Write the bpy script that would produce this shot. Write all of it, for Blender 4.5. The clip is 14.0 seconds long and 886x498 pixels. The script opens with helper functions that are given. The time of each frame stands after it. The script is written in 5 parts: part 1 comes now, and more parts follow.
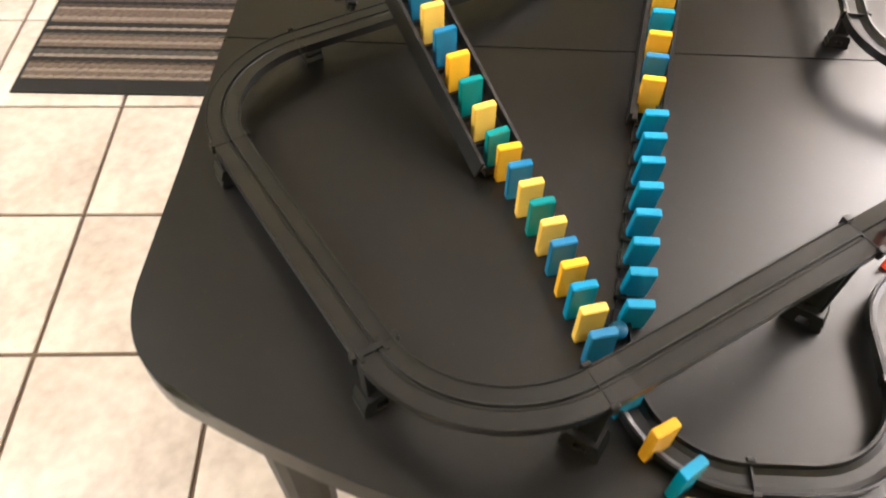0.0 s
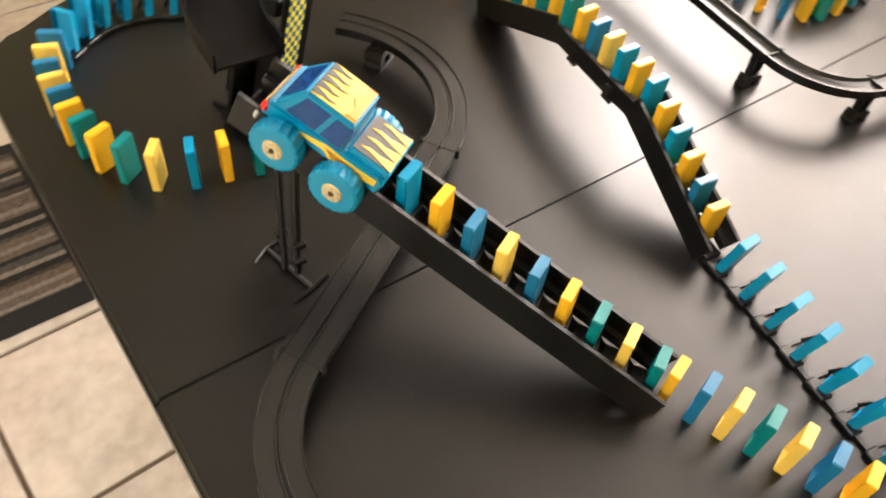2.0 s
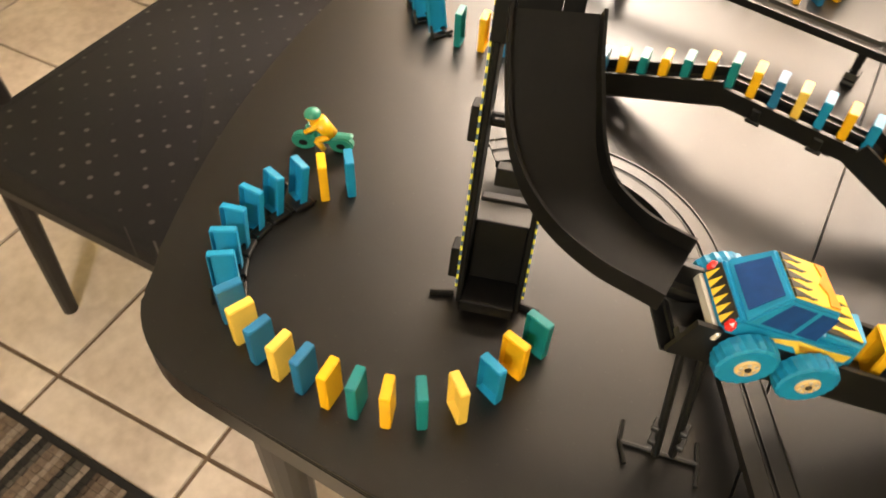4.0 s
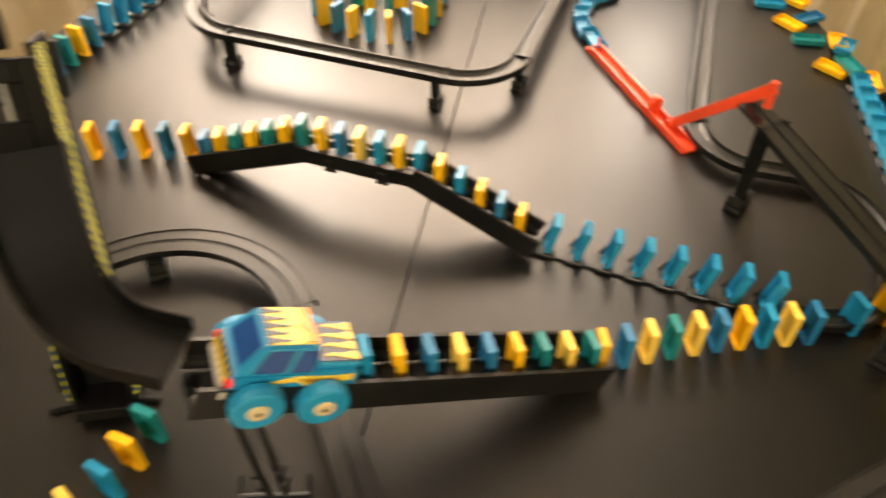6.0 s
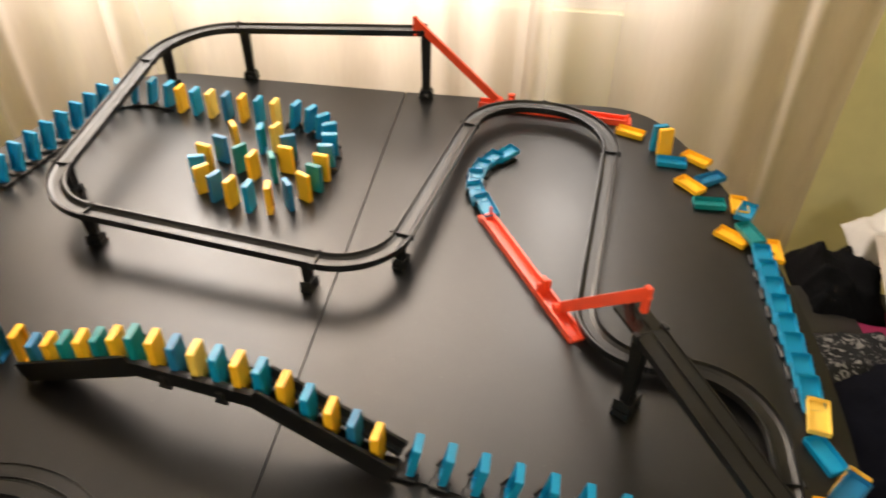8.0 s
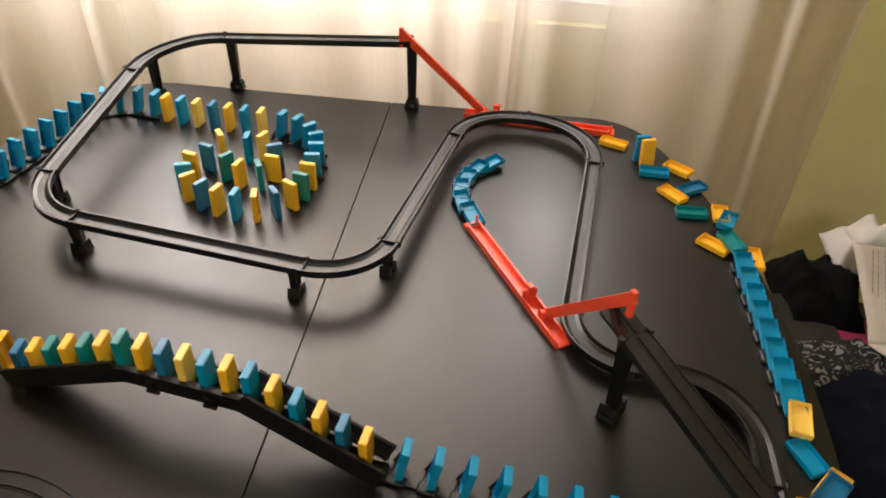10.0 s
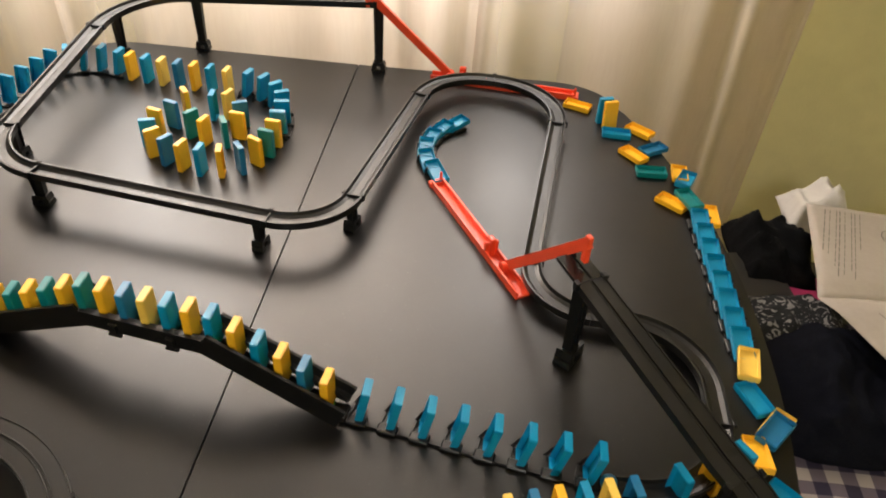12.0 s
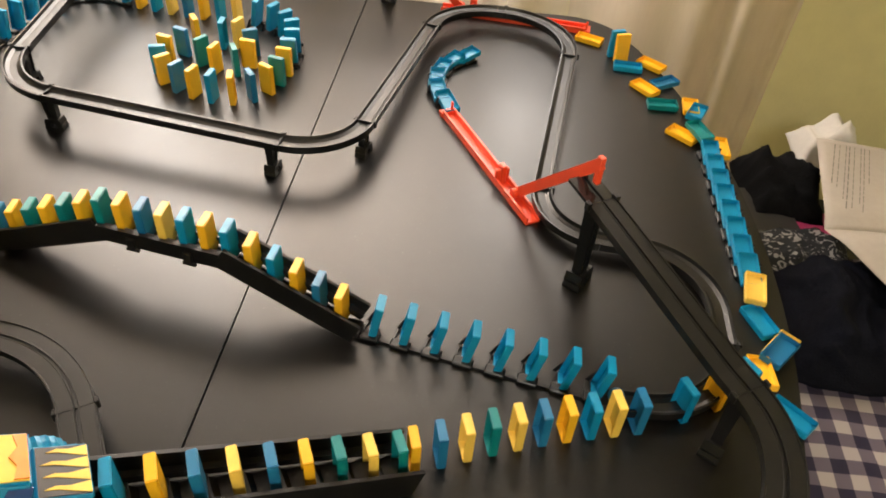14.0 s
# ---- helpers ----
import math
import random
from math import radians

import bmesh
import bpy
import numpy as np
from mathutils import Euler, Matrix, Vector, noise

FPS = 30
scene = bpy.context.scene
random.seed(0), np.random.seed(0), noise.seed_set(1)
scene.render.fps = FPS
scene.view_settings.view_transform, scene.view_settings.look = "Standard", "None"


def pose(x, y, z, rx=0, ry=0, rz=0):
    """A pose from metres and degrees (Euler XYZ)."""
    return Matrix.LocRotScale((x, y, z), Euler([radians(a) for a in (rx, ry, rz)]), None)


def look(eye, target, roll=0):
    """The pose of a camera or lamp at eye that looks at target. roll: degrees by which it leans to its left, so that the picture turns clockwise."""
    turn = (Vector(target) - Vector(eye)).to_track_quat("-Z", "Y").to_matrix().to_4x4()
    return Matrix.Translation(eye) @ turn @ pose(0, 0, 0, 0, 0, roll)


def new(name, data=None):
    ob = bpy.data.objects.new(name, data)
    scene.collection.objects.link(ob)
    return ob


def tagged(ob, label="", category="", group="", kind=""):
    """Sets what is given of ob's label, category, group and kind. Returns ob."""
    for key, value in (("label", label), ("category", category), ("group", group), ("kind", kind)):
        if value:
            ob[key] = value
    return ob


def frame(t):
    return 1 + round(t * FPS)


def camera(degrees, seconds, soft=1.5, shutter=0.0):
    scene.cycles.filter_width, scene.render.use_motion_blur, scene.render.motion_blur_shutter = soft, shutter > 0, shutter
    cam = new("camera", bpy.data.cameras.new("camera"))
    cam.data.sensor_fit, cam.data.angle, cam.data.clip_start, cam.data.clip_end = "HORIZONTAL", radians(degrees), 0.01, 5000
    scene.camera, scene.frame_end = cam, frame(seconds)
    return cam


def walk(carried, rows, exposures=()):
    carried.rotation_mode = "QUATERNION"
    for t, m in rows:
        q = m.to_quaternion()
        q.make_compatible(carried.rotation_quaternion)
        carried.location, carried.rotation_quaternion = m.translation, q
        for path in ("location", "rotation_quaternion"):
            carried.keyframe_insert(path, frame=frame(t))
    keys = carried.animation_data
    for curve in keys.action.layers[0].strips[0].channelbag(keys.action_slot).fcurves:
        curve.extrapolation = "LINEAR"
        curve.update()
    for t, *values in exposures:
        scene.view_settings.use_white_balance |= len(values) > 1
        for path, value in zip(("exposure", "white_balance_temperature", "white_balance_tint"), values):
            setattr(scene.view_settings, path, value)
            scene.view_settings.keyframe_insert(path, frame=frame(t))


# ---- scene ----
cam = camera(60.7, 14.0, soft=1.8, shutter=0.5)
PATH = [
    (0, (0.739, -0.189, 1.318), (-0.475, -0.215, -0.271), 1.3),
    (0.5, (0.667, -0.245, 1.291), (-0.55, -0.117, -0.291), 4.9),
    (1, (0.567, -0.336, 1.275), (-0.597, -0.078, -0.331), 6.2),
    (1.5, (0.429, -0.419, 1.276), (-0.705, 0.079, -0.294), 6.2),
    (2, (0.324, -0.499, 1.274), (-0.641, 0.372, -0.246), 8.2),
    (2.5, (0.23, -0.543, 1.262), (-0.634, 0.46, -0.237), 8.5),
    (2.7, (0.161, -0.555, 1.255), (-0.686, 0.467, -0.241), 8.5),
    (4.8, (-0.112, -0.68, 1.348), (-0.517, 0.536, -0.187), 1.1),
    (5, (-0.092, -0.663, 1.36), (-0.451, 0.588, -0.159), 1.3),
    (5.5, (-0.002, -0.629, 1.389), (-0.301, 0.726, -0.051), 1.2),
    (6, (0.136, -0.594, 1.376), (-0.107, 0.761, -0.075), 0.2),
    (6.5, (0.258, -0.502, 1.347), (0.158, 0.843, -0.13), 1.3),
    (7, (0.285, -0.442, 1.357), (0.223, 0.955, -0.074), 2.5),
    (7.5, (0.271, -0.42, 1.402), (0.141, 1.067, 0.071), 1.3),
    (8, (0.234, -0.427, 1.413), (0.034, 1.099, 0.135), 1.0),
    (8.2, (0.221, -0.432, 1.415), (-0.027, 1.095, 0.148), 0.5),
    (10.5, (0.238, -0.445, 1.406), (0.112, 1.118, 0.164), 2.5),
    (11, (0.246, -0.457, 1.401), (0.14, 1.111, 0.165), 2.8),
    (11.5, (0.245, -0.465, 1.396), (0.152, 1.09, 0.142), 3.6),
    (12, (0.248, -0.473, 1.391), (0.165, 1.061, 0.111), 4.0),
    (12.5, (0.253, -0.491, 1.379), (0.192, 1.019, 0.069), 4.3),
    (13, (0.251, -0.504, 1.365), (0.193, 0.98, 0.027), 4.4),
    (13.5, (0.246, -0.508, 1.365), (0.178, 0.962, 0.011), 4.5),
    (14, (0.241, -0.505, 1.369), (0.166, 0.95, -0.001), 4.7),
]
walk(cam, [(t, look(eye, target, roll)) for t, eye, target, roll in PATH],
     [(0.0, 0.22, 5650, 10), (0.5, 0.14, 5700, 10), (1.5, 0.07, 5800, 10), (2.7, -0.13, 6350, 10), (4.8, -0.08, 7050, 10), (6.0, -0.25, 7150, 10), (7.0, -0.18, 6850, 10), (8.2, -0.80, 6200, 8), (10.5, -1.10, 6000, 8), (12.0, -0.94, 6150, 8), (14.0, -0.67, 6300, 8)])

# ---- world and lights ----
world = bpy.data.worlds.new("world")
scene.world = world
world.use_nodes = True
sky = world.node_tree.nodes.new("ShaderNodeTexSky")
sky.sky_type, sky.sun_disc = "NISHITA", False
sky.sun_elevation, sky.sun_rotation = radians(38), radians(0)
world.node_tree.nodes["Background"].inputs[1].default_value = 0.1
world.node_tree.links.new(sky.outputs[0], world.node_tree.nodes["Background"].inputs[0])


def area_lamp(name, m, sx, sy, power, colour):
    data = bpy.data.lights.new(name, "AREA")
    data.shape, data.size, data.size_y, data.energy, data.color = "RECTANGLE", sx, sy, power, colour
    ob = new(name, data)
    ob.matrix_world = m
    return ob


WIN_X0, WIN_X1, WIN_Z0, WIN_Z1 = -1.05, 0.6, 0.84, 2.14
area_lamp("window_daylight", look((-0.33, 1.07, 1.57), (-0.33, 0.0, 1.57)), 1.46, 1.08, 150.0, (1.0, 0.89, 0.795))
area_lamp("window_sunlight", look((-0.40, 1.06, 1.50), (-0.40, 0.0, 1.1)), 0.80, 0.40, 30.0, (1.0, 0.90, 0.81))
# Added fill for the bright near tiles; no ceiling source is in view.
area_lamp("added_ceiling_fill", look((0.1, -2.0, 2.38), (0.1, -2.0, 0.0)), 0.34, 0.34, 58.0, (1.0, 0.90, 0.80))

T = 0.75  # height of the table top


# ---- materials ----
def material(name, colour, rough=0.5, metal=0.0, vary=0.12, scale=20.0, bump=0.0, bump_scale=200.0, second=None, coat=0.0, spec=0.5):
    m = bpy.data.materials.new(name)
    m.use_nodes = True
    nt = m.node_tree
    b = nt.nodes["Principled BSDF"]
    b.inputs["Metallic"].default_value = metal
    b.inputs["Specular IOR Level"].default_value = spec
    b.inputs["Coat Weight"].default_value = coat
    b.inputs["Coat Roughness"].default_value = 0.15
    co = nt.nodes.new("ShaderNodeTexCoord")
    n1 = nt.nodes.new("ShaderNodeTexNoise")
    n1.inputs["Scale"].default_value, n1.inputs["Detail"].default_value = scale, 6
    n2 = nt.nodes.new("ShaderNodeTexNoise")
    n2.inputs["Scale"].default_value, n2.inputs["Detail"].default_value = scale * 7, 4
    mixn = nt.nodes.new("ShaderNodeMath")
    mixn.operation = "MULTIPLY_ADD"
    mixn.inputs[1].default_value = 0.4
    nt.links.new(co.outputs["Object"], n1.inputs["Vector"])
    nt.links.new(co.outputs["Object"], n2.inputs["Vector"])
    half = nt.nodes.new("ShaderNodeMath")
    half.operation = "MULTIPLY"
    half.inputs[1].default_value = 0.6
    nt.links.new(n1.outputs["Fac"], half.inputs[0])
    nt.links.new(n2.outputs["Fac"], mixn.inputs[0])
    nt.links.new(half.outputs[0], mixn.inputs[2])
    ramp = nt.nodes.new("ShaderNodeValToRGB")
    ramp.color_ramp.elements[0].position, ramp.color_ramp.elements[1].position = 0.32, 0.68
    lo = [c * (1 - vary) for c in colour]
    hi = [min(1, c * (1 + vary)) for c in colour] if second is None else second
    ramp.color_ramp.elements[0].color, ramp.color_ramp.elements[1].color = (*lo, 1), (*hi, 1)
    nt.links.new(mixn.outputs[0], ramp.inputs[0])
    nt.links.new(ramp.outputs[0], b.inputs["Base Color"])
    rr = nt.nodes.new("ShaderNodeMapRange")
    rr.inputs["To Min"].default_value, rr.inputs["To Max"].default_value = max(0.02, rough - 0.07), min(1, rough + 0.07)
    nt.links.new(n1.outputs["Fac"], rr.inputs["Value"])
    nt.links.new(rr.outputs[0], b.inputs["Roughness"])
    if bump:
        nb = nt.nodes.new("ShaderNodeTexNoise")
        nb.inputs["Scale"].default_value, nb.inputs["Detail"].default_value = bump_scale, 5
        nt.links.new(co.outputs["Object"], nb.inputs["Vector"])
        bu = nt.nodes.new("ShaderNodeBump")
        bu.inputs["Strength"].default_value, bu.inputs["Distance"].default_value = bump, 0.002
        nt.links.new(nb.outputs["Fac"], bu.inputs["Height"])
        nt.links.new(bu.outputs[0], b.inputs["Normal"])
    return m


BLACK_PLASTIC = material("black_plastic", (0.007, 0.007, 0.007), 0.38, vary=0.3, scale=40, spec=0.38)
GLOSSY_BLACK = material("glossy_black_plastic", (0.012, 0.0115, 0.011), 0.16, vary=0.3, scale=40)
DARK_PLASTIC = material("dark_plastic", (0.016, 0.0155, 0.015), 0.32, vary=0.3, scale=40)
TRACK = material("track_plastic", (0.008, 0.0078, 0.0074), 0.33, vary=0.2, scale=30, spec=0.48)
TABLE = material("black_table_lacquer", (0.0040, 0.0037, 0.0034), 0.39, vary=0.35, scale=9, bump=0.010, bump_scale=420, spec=0.5)


def add_dust(m, scale, amount):
    """Fine pale dust specks and faint smears over a dark lacquer."""
    nt = m.node_tree
    b = nt.nodes["Principled BSDF"]
    base = b.inputs["Base Color"].links[0].from_socket
    co = nt.nodes.new("ShaderNodeTexCoord")
    n = nt.nodes.new("ShaderNodeTexNoise")
    n.inputs["Scale"].default_value, n.inputs["Detail"].default_value = scale, 2
    smear = nt.nodes.new("ShaderNodeTexNoise")
    smear.inputs["Scale"].default_value, smear.inputs["Detail"].default_value = 3.5, 5
    nt.links.new(co.outputs["Object"], n.inputs["Vector"])
    nt.links.new(co.outputs["Object"], smear.inputs["Vector"])
    pick = nt.nodes.new("ShaderNodeMapRange")
    pick.inputs["From Min"].default_value, pick.inputs["From Max"].default_value = 0.70, 0.80
    pick.inputs["To Max"].default_value = amount
    nt.links.new(n.outputs["Fac"], pick.inputs["Value"])
    mix = nt.nodes.new("ShaderNodeMix")
    mix.data_type = "RGBA"
    nt.links.new(pick.outputs[0], mix.inputs[0])
    nt.links.new(base, mix.inputs[6])
    mix.inputs[7].default_value = (0.22, 0.21, 0.19, 1)
    nt.links.new(mix.outputs[2], b.inputs["Base Color"])
    rough = nt.nodes.new("ShaderNodeMapRange")
    rough.inputs["From Min"].default_value, rough.inputs["From Max"].default_value = 0.3, 0.7
    rough.inputs["To Min"].default_value, rough.inputs["To Max"].default_value = 0.30, 0.385
    nt.links.new(smear.outputs["Fac"], rough.inputs["Value"])
    nt.links.new(rough.outputs[0], b.inputs["Roughness"])


add_dust(TABLE, 330.0, 0.10)
MATTE_BLACK = material("matte_black_plastic", (0.0045, 0.0045, 0.0045), 0.52, vary=0.3, scale=40, spec=0.13)
YELLOW = material("yellow_plastic", (0.88, 0.48, 0.016), 0.34, vary=0.06, scale=60)
PALE = material("pale_yellow_plastic", (0.85, 0.58, 0.10), 0.36, vary=0.06, scale=60)
BLUE = material("bright_blue_plastic", (0.006, 0.25, 0.46), 0.34, vary=0.08, scale=60)
NAVY = material("deep_blue_plastic", (0.016, 0.165, 0.34), 0.34, vary=0.08, scale=60)
TEAL = material("teal_plastic", (0.005, 0.20, 0.21), 0.34, vary=0.08, scale=60)
RED = material("orange_red_plastic", (0.80, 0.075, 0.025), 0.33, vary=0.07, scale=50)
GREEN = material("green_plastic", (0.02, 0.24, 0.17), 0.4, vary=0.1)
TRUCK_BLUE = material("truck_blue_plastic", (0.006, 0.24, 0.46), 0.3, vary=0.08)
GLASS_BLUE = material("dark_blue_window", (0.01, 0.055, 0.22), 0.18, vary=0.2)
FLAME_BLACK = material("black_sticker", (0.03, 0.028, 0.026), 0.3)
FLAME_YELLOW = material("yellow_sticker", (0.85, 0.58, 0.06), 0.3, vary=0.1)
FLAME_ORANGE = material("orange_sticker", (0.85, 0.28, 0.02), 0.3, vary=0.15)
RIM_TAN = material("tan_rim_plastic", (0.66, 0.50, 0.24), 0.4, vary=0.1)
SILVER = material("silver_plastic", (0.55, 0.53, 0.5), 0.35, metal=0.3)
LAMP_RED = material("red_lamp_plastic", (0.75, 0.03, 0.03), 0.25)
WALL_GREEN = material("green_wall_paint", (0.66, 0.62, 0.34), 0.85, vary=0.07, scale=3, bump=0.35, bump_scale=130)
CEILING = material("ceiling_paint", (0.60, 0.575, 0.535), 0.9, vary=0.04, bump=0.1)
WALL_WHITE = material("white_paint", (0.72, 0.70, 0.66), 0.8, vary=0.04, bump=0.1)
CABINET_GREY = material("mauve_grey_laminate", (0.27, 0.235, 0.23), 0.55, vary=0.08, scale=6, bump=0.05)
GROUT = material("brown_grout", (0.17, 0.115, 0.08), 0.9, vary=0.25, scale=30, bump=0.4)
NAVY_CLOTH = material("navy_cloth", (0.0035, 0.004, 0.008), 0.95, vary=0.3, bump=0.5, bump_scale=400, spec=0.12)
BLACK_CLOTH = material("black_cloth", (0.004, 0.004, 0.0045), 0.95, vary=0.3, bump=0.5, bump_scale=300, spec=0.12)
PAPER = material("newsprint", (0.40, 0.36, 0.32), 0.9, vary=0.05, bump=0.1)
INK = material("grey_ink", (0.15, 0.14, 0.13), 0.9)
TISSUE = material("white_tissue", (0.58, 0.56, 0.53), 0.85, vary=0.05, bump=0.4, bump_scale=120)
MAGENTA = material("magenta_card", (0.35, 0.02, 0.10), 0.6)
WOOD_DARK = material("black_stained_wood", (0.016, 0.014, 0.013), 0.4, vary=0.3)


def tile_material():
    m = material("floor_tile", (0.60, 0.50, 0.44), 0.38, vary=0.12, scale=5, bump=0.06, bump_scale=60, second=(0.86, 0.77, 0.71))
    nt = m.node_tree
    b = nt.nodes["Principled BSDF"]
    info = nt.nodes.new("ShaderNodeObjectInfo")
    hsv = nt.nodes.new("ShaderNodeHueSaturation")
    mr = nt.nodes.new("ShaderNodeMapRange")
    mr.inputs["To Min"].default_value, mr.inputs["To Max"].default_value = 0.9, 1.07
    link = b.inputs["Base Color"].links[0]
    src = link.from_socket
    nt.links.new(info.outputs["Random"], mr.inputs["Value"])
    nt.links.new(mr.outputs[0], hsv.inputs["Value"])
    nt.links.new(src, hsv.inputs["Color"])
    nt.links.new(hsv.outputs[0], b.inputs["Base Color"])
    return m


TILE = tile_material()


def curtain_material():
    m = bpy.data.materials.new("cream_sheer_curtain")
    m.use_nodes = True
    nt = m.node_tree
    nt.nodes.remove(nt.nodes["Principled BSDF"])
    out = nt.nodes["Material Output"]
    co = nt.nodes.new("ShaderNodeTexCoord")
    mp = nt.nodes.new("ShaderNodeMapping")
    mp.inputs["Scale"].default_value = (60, 1, 6)
    n = nt.nodes.new("ShaderNodeTexNoise")
    n.inputs["Scale"].default_value, n.inputs["Detail"].default_value = 4, 6
    nt.links.new(co.outputs["Object"], mp.inputs["Vector"])
    nt.links.new(mp.outputs[0], n.inputs["Vector"])
    ramp = nt.nodes.new("ShaderNodeValToRGB")
    ramp.color_ramp.elements[0].color, ramp.color_ramp.elements[1].color = (0.78, 0.70, 0.62, 1), (0.86, 0.79, 0.715, 1)
    nt.links.new(n.outputs["Fac"], ramp.inputs[0])
    d, tr, mix = nt.nodes.new("ShaderNodeBsdfDiffuse"), nt.nodes.new("ShaderNodeBsdfTranslucent"), nt.nodes.new("ShaderNodeMixShader")
    nt.links.new(ramp.outputs[0], d.inputs[0])
    nt.links.new(ramp.outputs[0], tr.inputs[0])
    mix.inputs[0].default_value = 0.72
    nt.links.new(d.outputs[0], mix.inputs[1])
    nt.links.new(tr.outputs[0], mix.inputs[2])
    sheer, both = nt.nodes.new("ShaderNodeBsdfTransparent"), nt.nodes.new("ShaderNodeMixShader")
    fold = nt.nodes.new("ShaderNodeTexNoise")
    fold.inputs["Scale"].default_value, fold.inputs["Detail"].default_value = 1.0, 1
    fm = nt.nodes.new("ShaderNodeMapping")
    fm.inputs["Scale"].default_value = (5.0, 0, 0.25)
    nt.links.new(co.outputs["Object"], fm.inputs["Vector"])
    nt.links.new(fm.outputs[0], fold.inputs["Vector"])
    thin = nt.nodes.new("ShaderNodeMapRange")
    thin.inputs["From Min"].default_value, thin.inputs["From Max"].default_value = 0.38, 0.64
    thin.inputs["To Min"].default_value, thin.inputs["To Max"].default_value = 0.24, 0.70
    nt.links.new(fold.outputs["Fac"], thin.inputs["Value"])
    nt.links.new(thin.outputs[0], both.inputs[0])
    nt.links.new(mix.outputs[0], both.inputs[1])
    nt.links.new(sheer.outputs[0], both.inputs[2])
    nt.links.new(both.outputs[0], out.inputs[0])
    return m


CURTAIN = curtain_material()


def pattern_nodes(m):
    nt = m.node_tree
    co = nt.nodes.new("ShaderNodeTexCoord")
    return nt, nt.nodes["Principled BSDF"], co


def gingham_material():
    m = bpy.data.materials.new("gingham_cotton")
    m.use_nodes = True
    nt, b, co = pattern_nodes(m)
    b.inputs["Roughness"].default_value = 0.9
    sep = nt.nodes.new("ShaderNodeSeparateXYZ")
    nt.links.new(co.outputs["UV"], sep.inputs[0])
    bands = []
    for axis in (0, 1):
        f = nt.nodes.new("ShaderNodeMath")
        f.operation = "MULTIPLY"
        f.inputs[1].default_value = 1 / 0.038
        nt.links.new(sep.outputs[axis], f.inputs[0])
        g = nt.nodes.new("ShaderNodeMath")
        g.operation = "FRACT"
        nt.links.new(f.outputs[0], g.inputs[0])
        h = nt.nodes.new("ShaderNodeMath")
        h.operation = "GREATER_THAN"
        h.inputs[1].default_value = 0.5
        nt.links.new(g.outputs[0], h.inputs[0])
        bands.append(h)
    add = nt.nodes.new("ShaderNodeMath")
    nt.links.new(bands[0].outputs[0], add.inputs[0])
    nt.links.new(bands[1].outputs[0], add.inputs[1])
    ramp = nt.nodes.new("ShaderNodeValToRGB")
    ramp.color_ramp.interpolation = "CONSTANT"
    e = ramp.color_ramp.elements
    e[0].color, e[1].color = (0.39, 0.35, 0.35, 1), (0.13, 0.108, 0.145, 1)
    e[1].position = 0.25
    e.new(0.75).color = (0.022, 0.018, 0.045, 1)
    dv = nt.nodes.new("ShaderNodeMath")
    dv.operation = "MULTIPLY"
    dv.inputs[1].default_value = 0.5
    nt.links.new(add.outputs[0], dv.inputs[0])
    nt.links.new(dv.outputs[0], ramp.inputs[0])
    nt.links.new(ramp.outputs[0], b.inputs["Base Color"])
    return m


def dotted_material():
    m = bpy.data.materials.new("dotted_black_upholstery")
    m.use_nodes = True
    nt, b, co = pattern_nodes(m)
    b.inputs["Roughness"].default_value = 0.95
    v = nt.nodes.new("ShaderNodeTexVoronoi")
    v.inputs["Scale"].default_value, v.inputs["Randomness"].default_value = 25, 0.12
    mp = nt.nodes.new("ShaderNodeMapping")
    mp.inputs["Rotation"].default_value = (0, 0, 0.75)
    mp.inputs["Scale"].default_value = (1, 1, 0)
    nt.links.new(co.outputs["Object"], mp.inputs["Vector"])
    nt.links.new(mp.outputs[0], v.inputs["Vector"])
    ramp = nt.nodes.new("ShaderNodeValToRGB")
    e = ramp.color_ramp.elements
    e[0].color, e[1].color = (0.085, 0.076, 0.078, 1), (0.007, 0.006, 0.008, 1)
    e[0].position, e[1].position = 0.07, 0.14
    nt.links.new(v.outputs["Distance"], ramp.inputs[0])
    nt.links.new(ramp.outputs[0], b.inputs["Base Color"])
    n = nt.nodes.new("ShaderNodeTexNoise")
    n.inputs["Scale"].default_value = 500
    bu = nt.nodes.new("ShaderNodeBump")
    bu.inputs["Strength"].default_value, bu.inputs["Distance"].default_value = 0.5, 0.002
    nt.links.new(n.outputs["Fac"], bu.inputs["Height"])
    nt.links.new(bu.outputs[0], b.inputs["Normal"])
    return m


def leafy_material():
    m = bpy.data.materials.new("black_and_white_print")
    m.use_nodes = True
    nt, b, co = pattern_nodes(m)
    b.inputs["Roughness"].default_value = 0.9
    n = nt.nodes.new("ShaderNodeTexNoise")
    n.inputs["Scale"].default_value, n.inputs["Detail"].default_value, n.inputs["Distortion"].default_value = 70, 1, 2.0
    nt.links.new(co.outputs["Object"], n.inputs["Vector"])
    ramp = nt.nodes.new("ShaderNodeValToRGB")
    e = ramp.color_ramp.elements
    e[0].color, e[1].color = (0.006, 0.006, 0.007, 1), (0.22, 0.21, 0.20, 1)
    e[0].position, e[1].position = 0.585, 0.625
    nt.links.new(n.outputs["Fac"], ramp.inputs[0])
    nt.links.new(ramp.outputs[0], b.inputs["Base Color"])
    return m


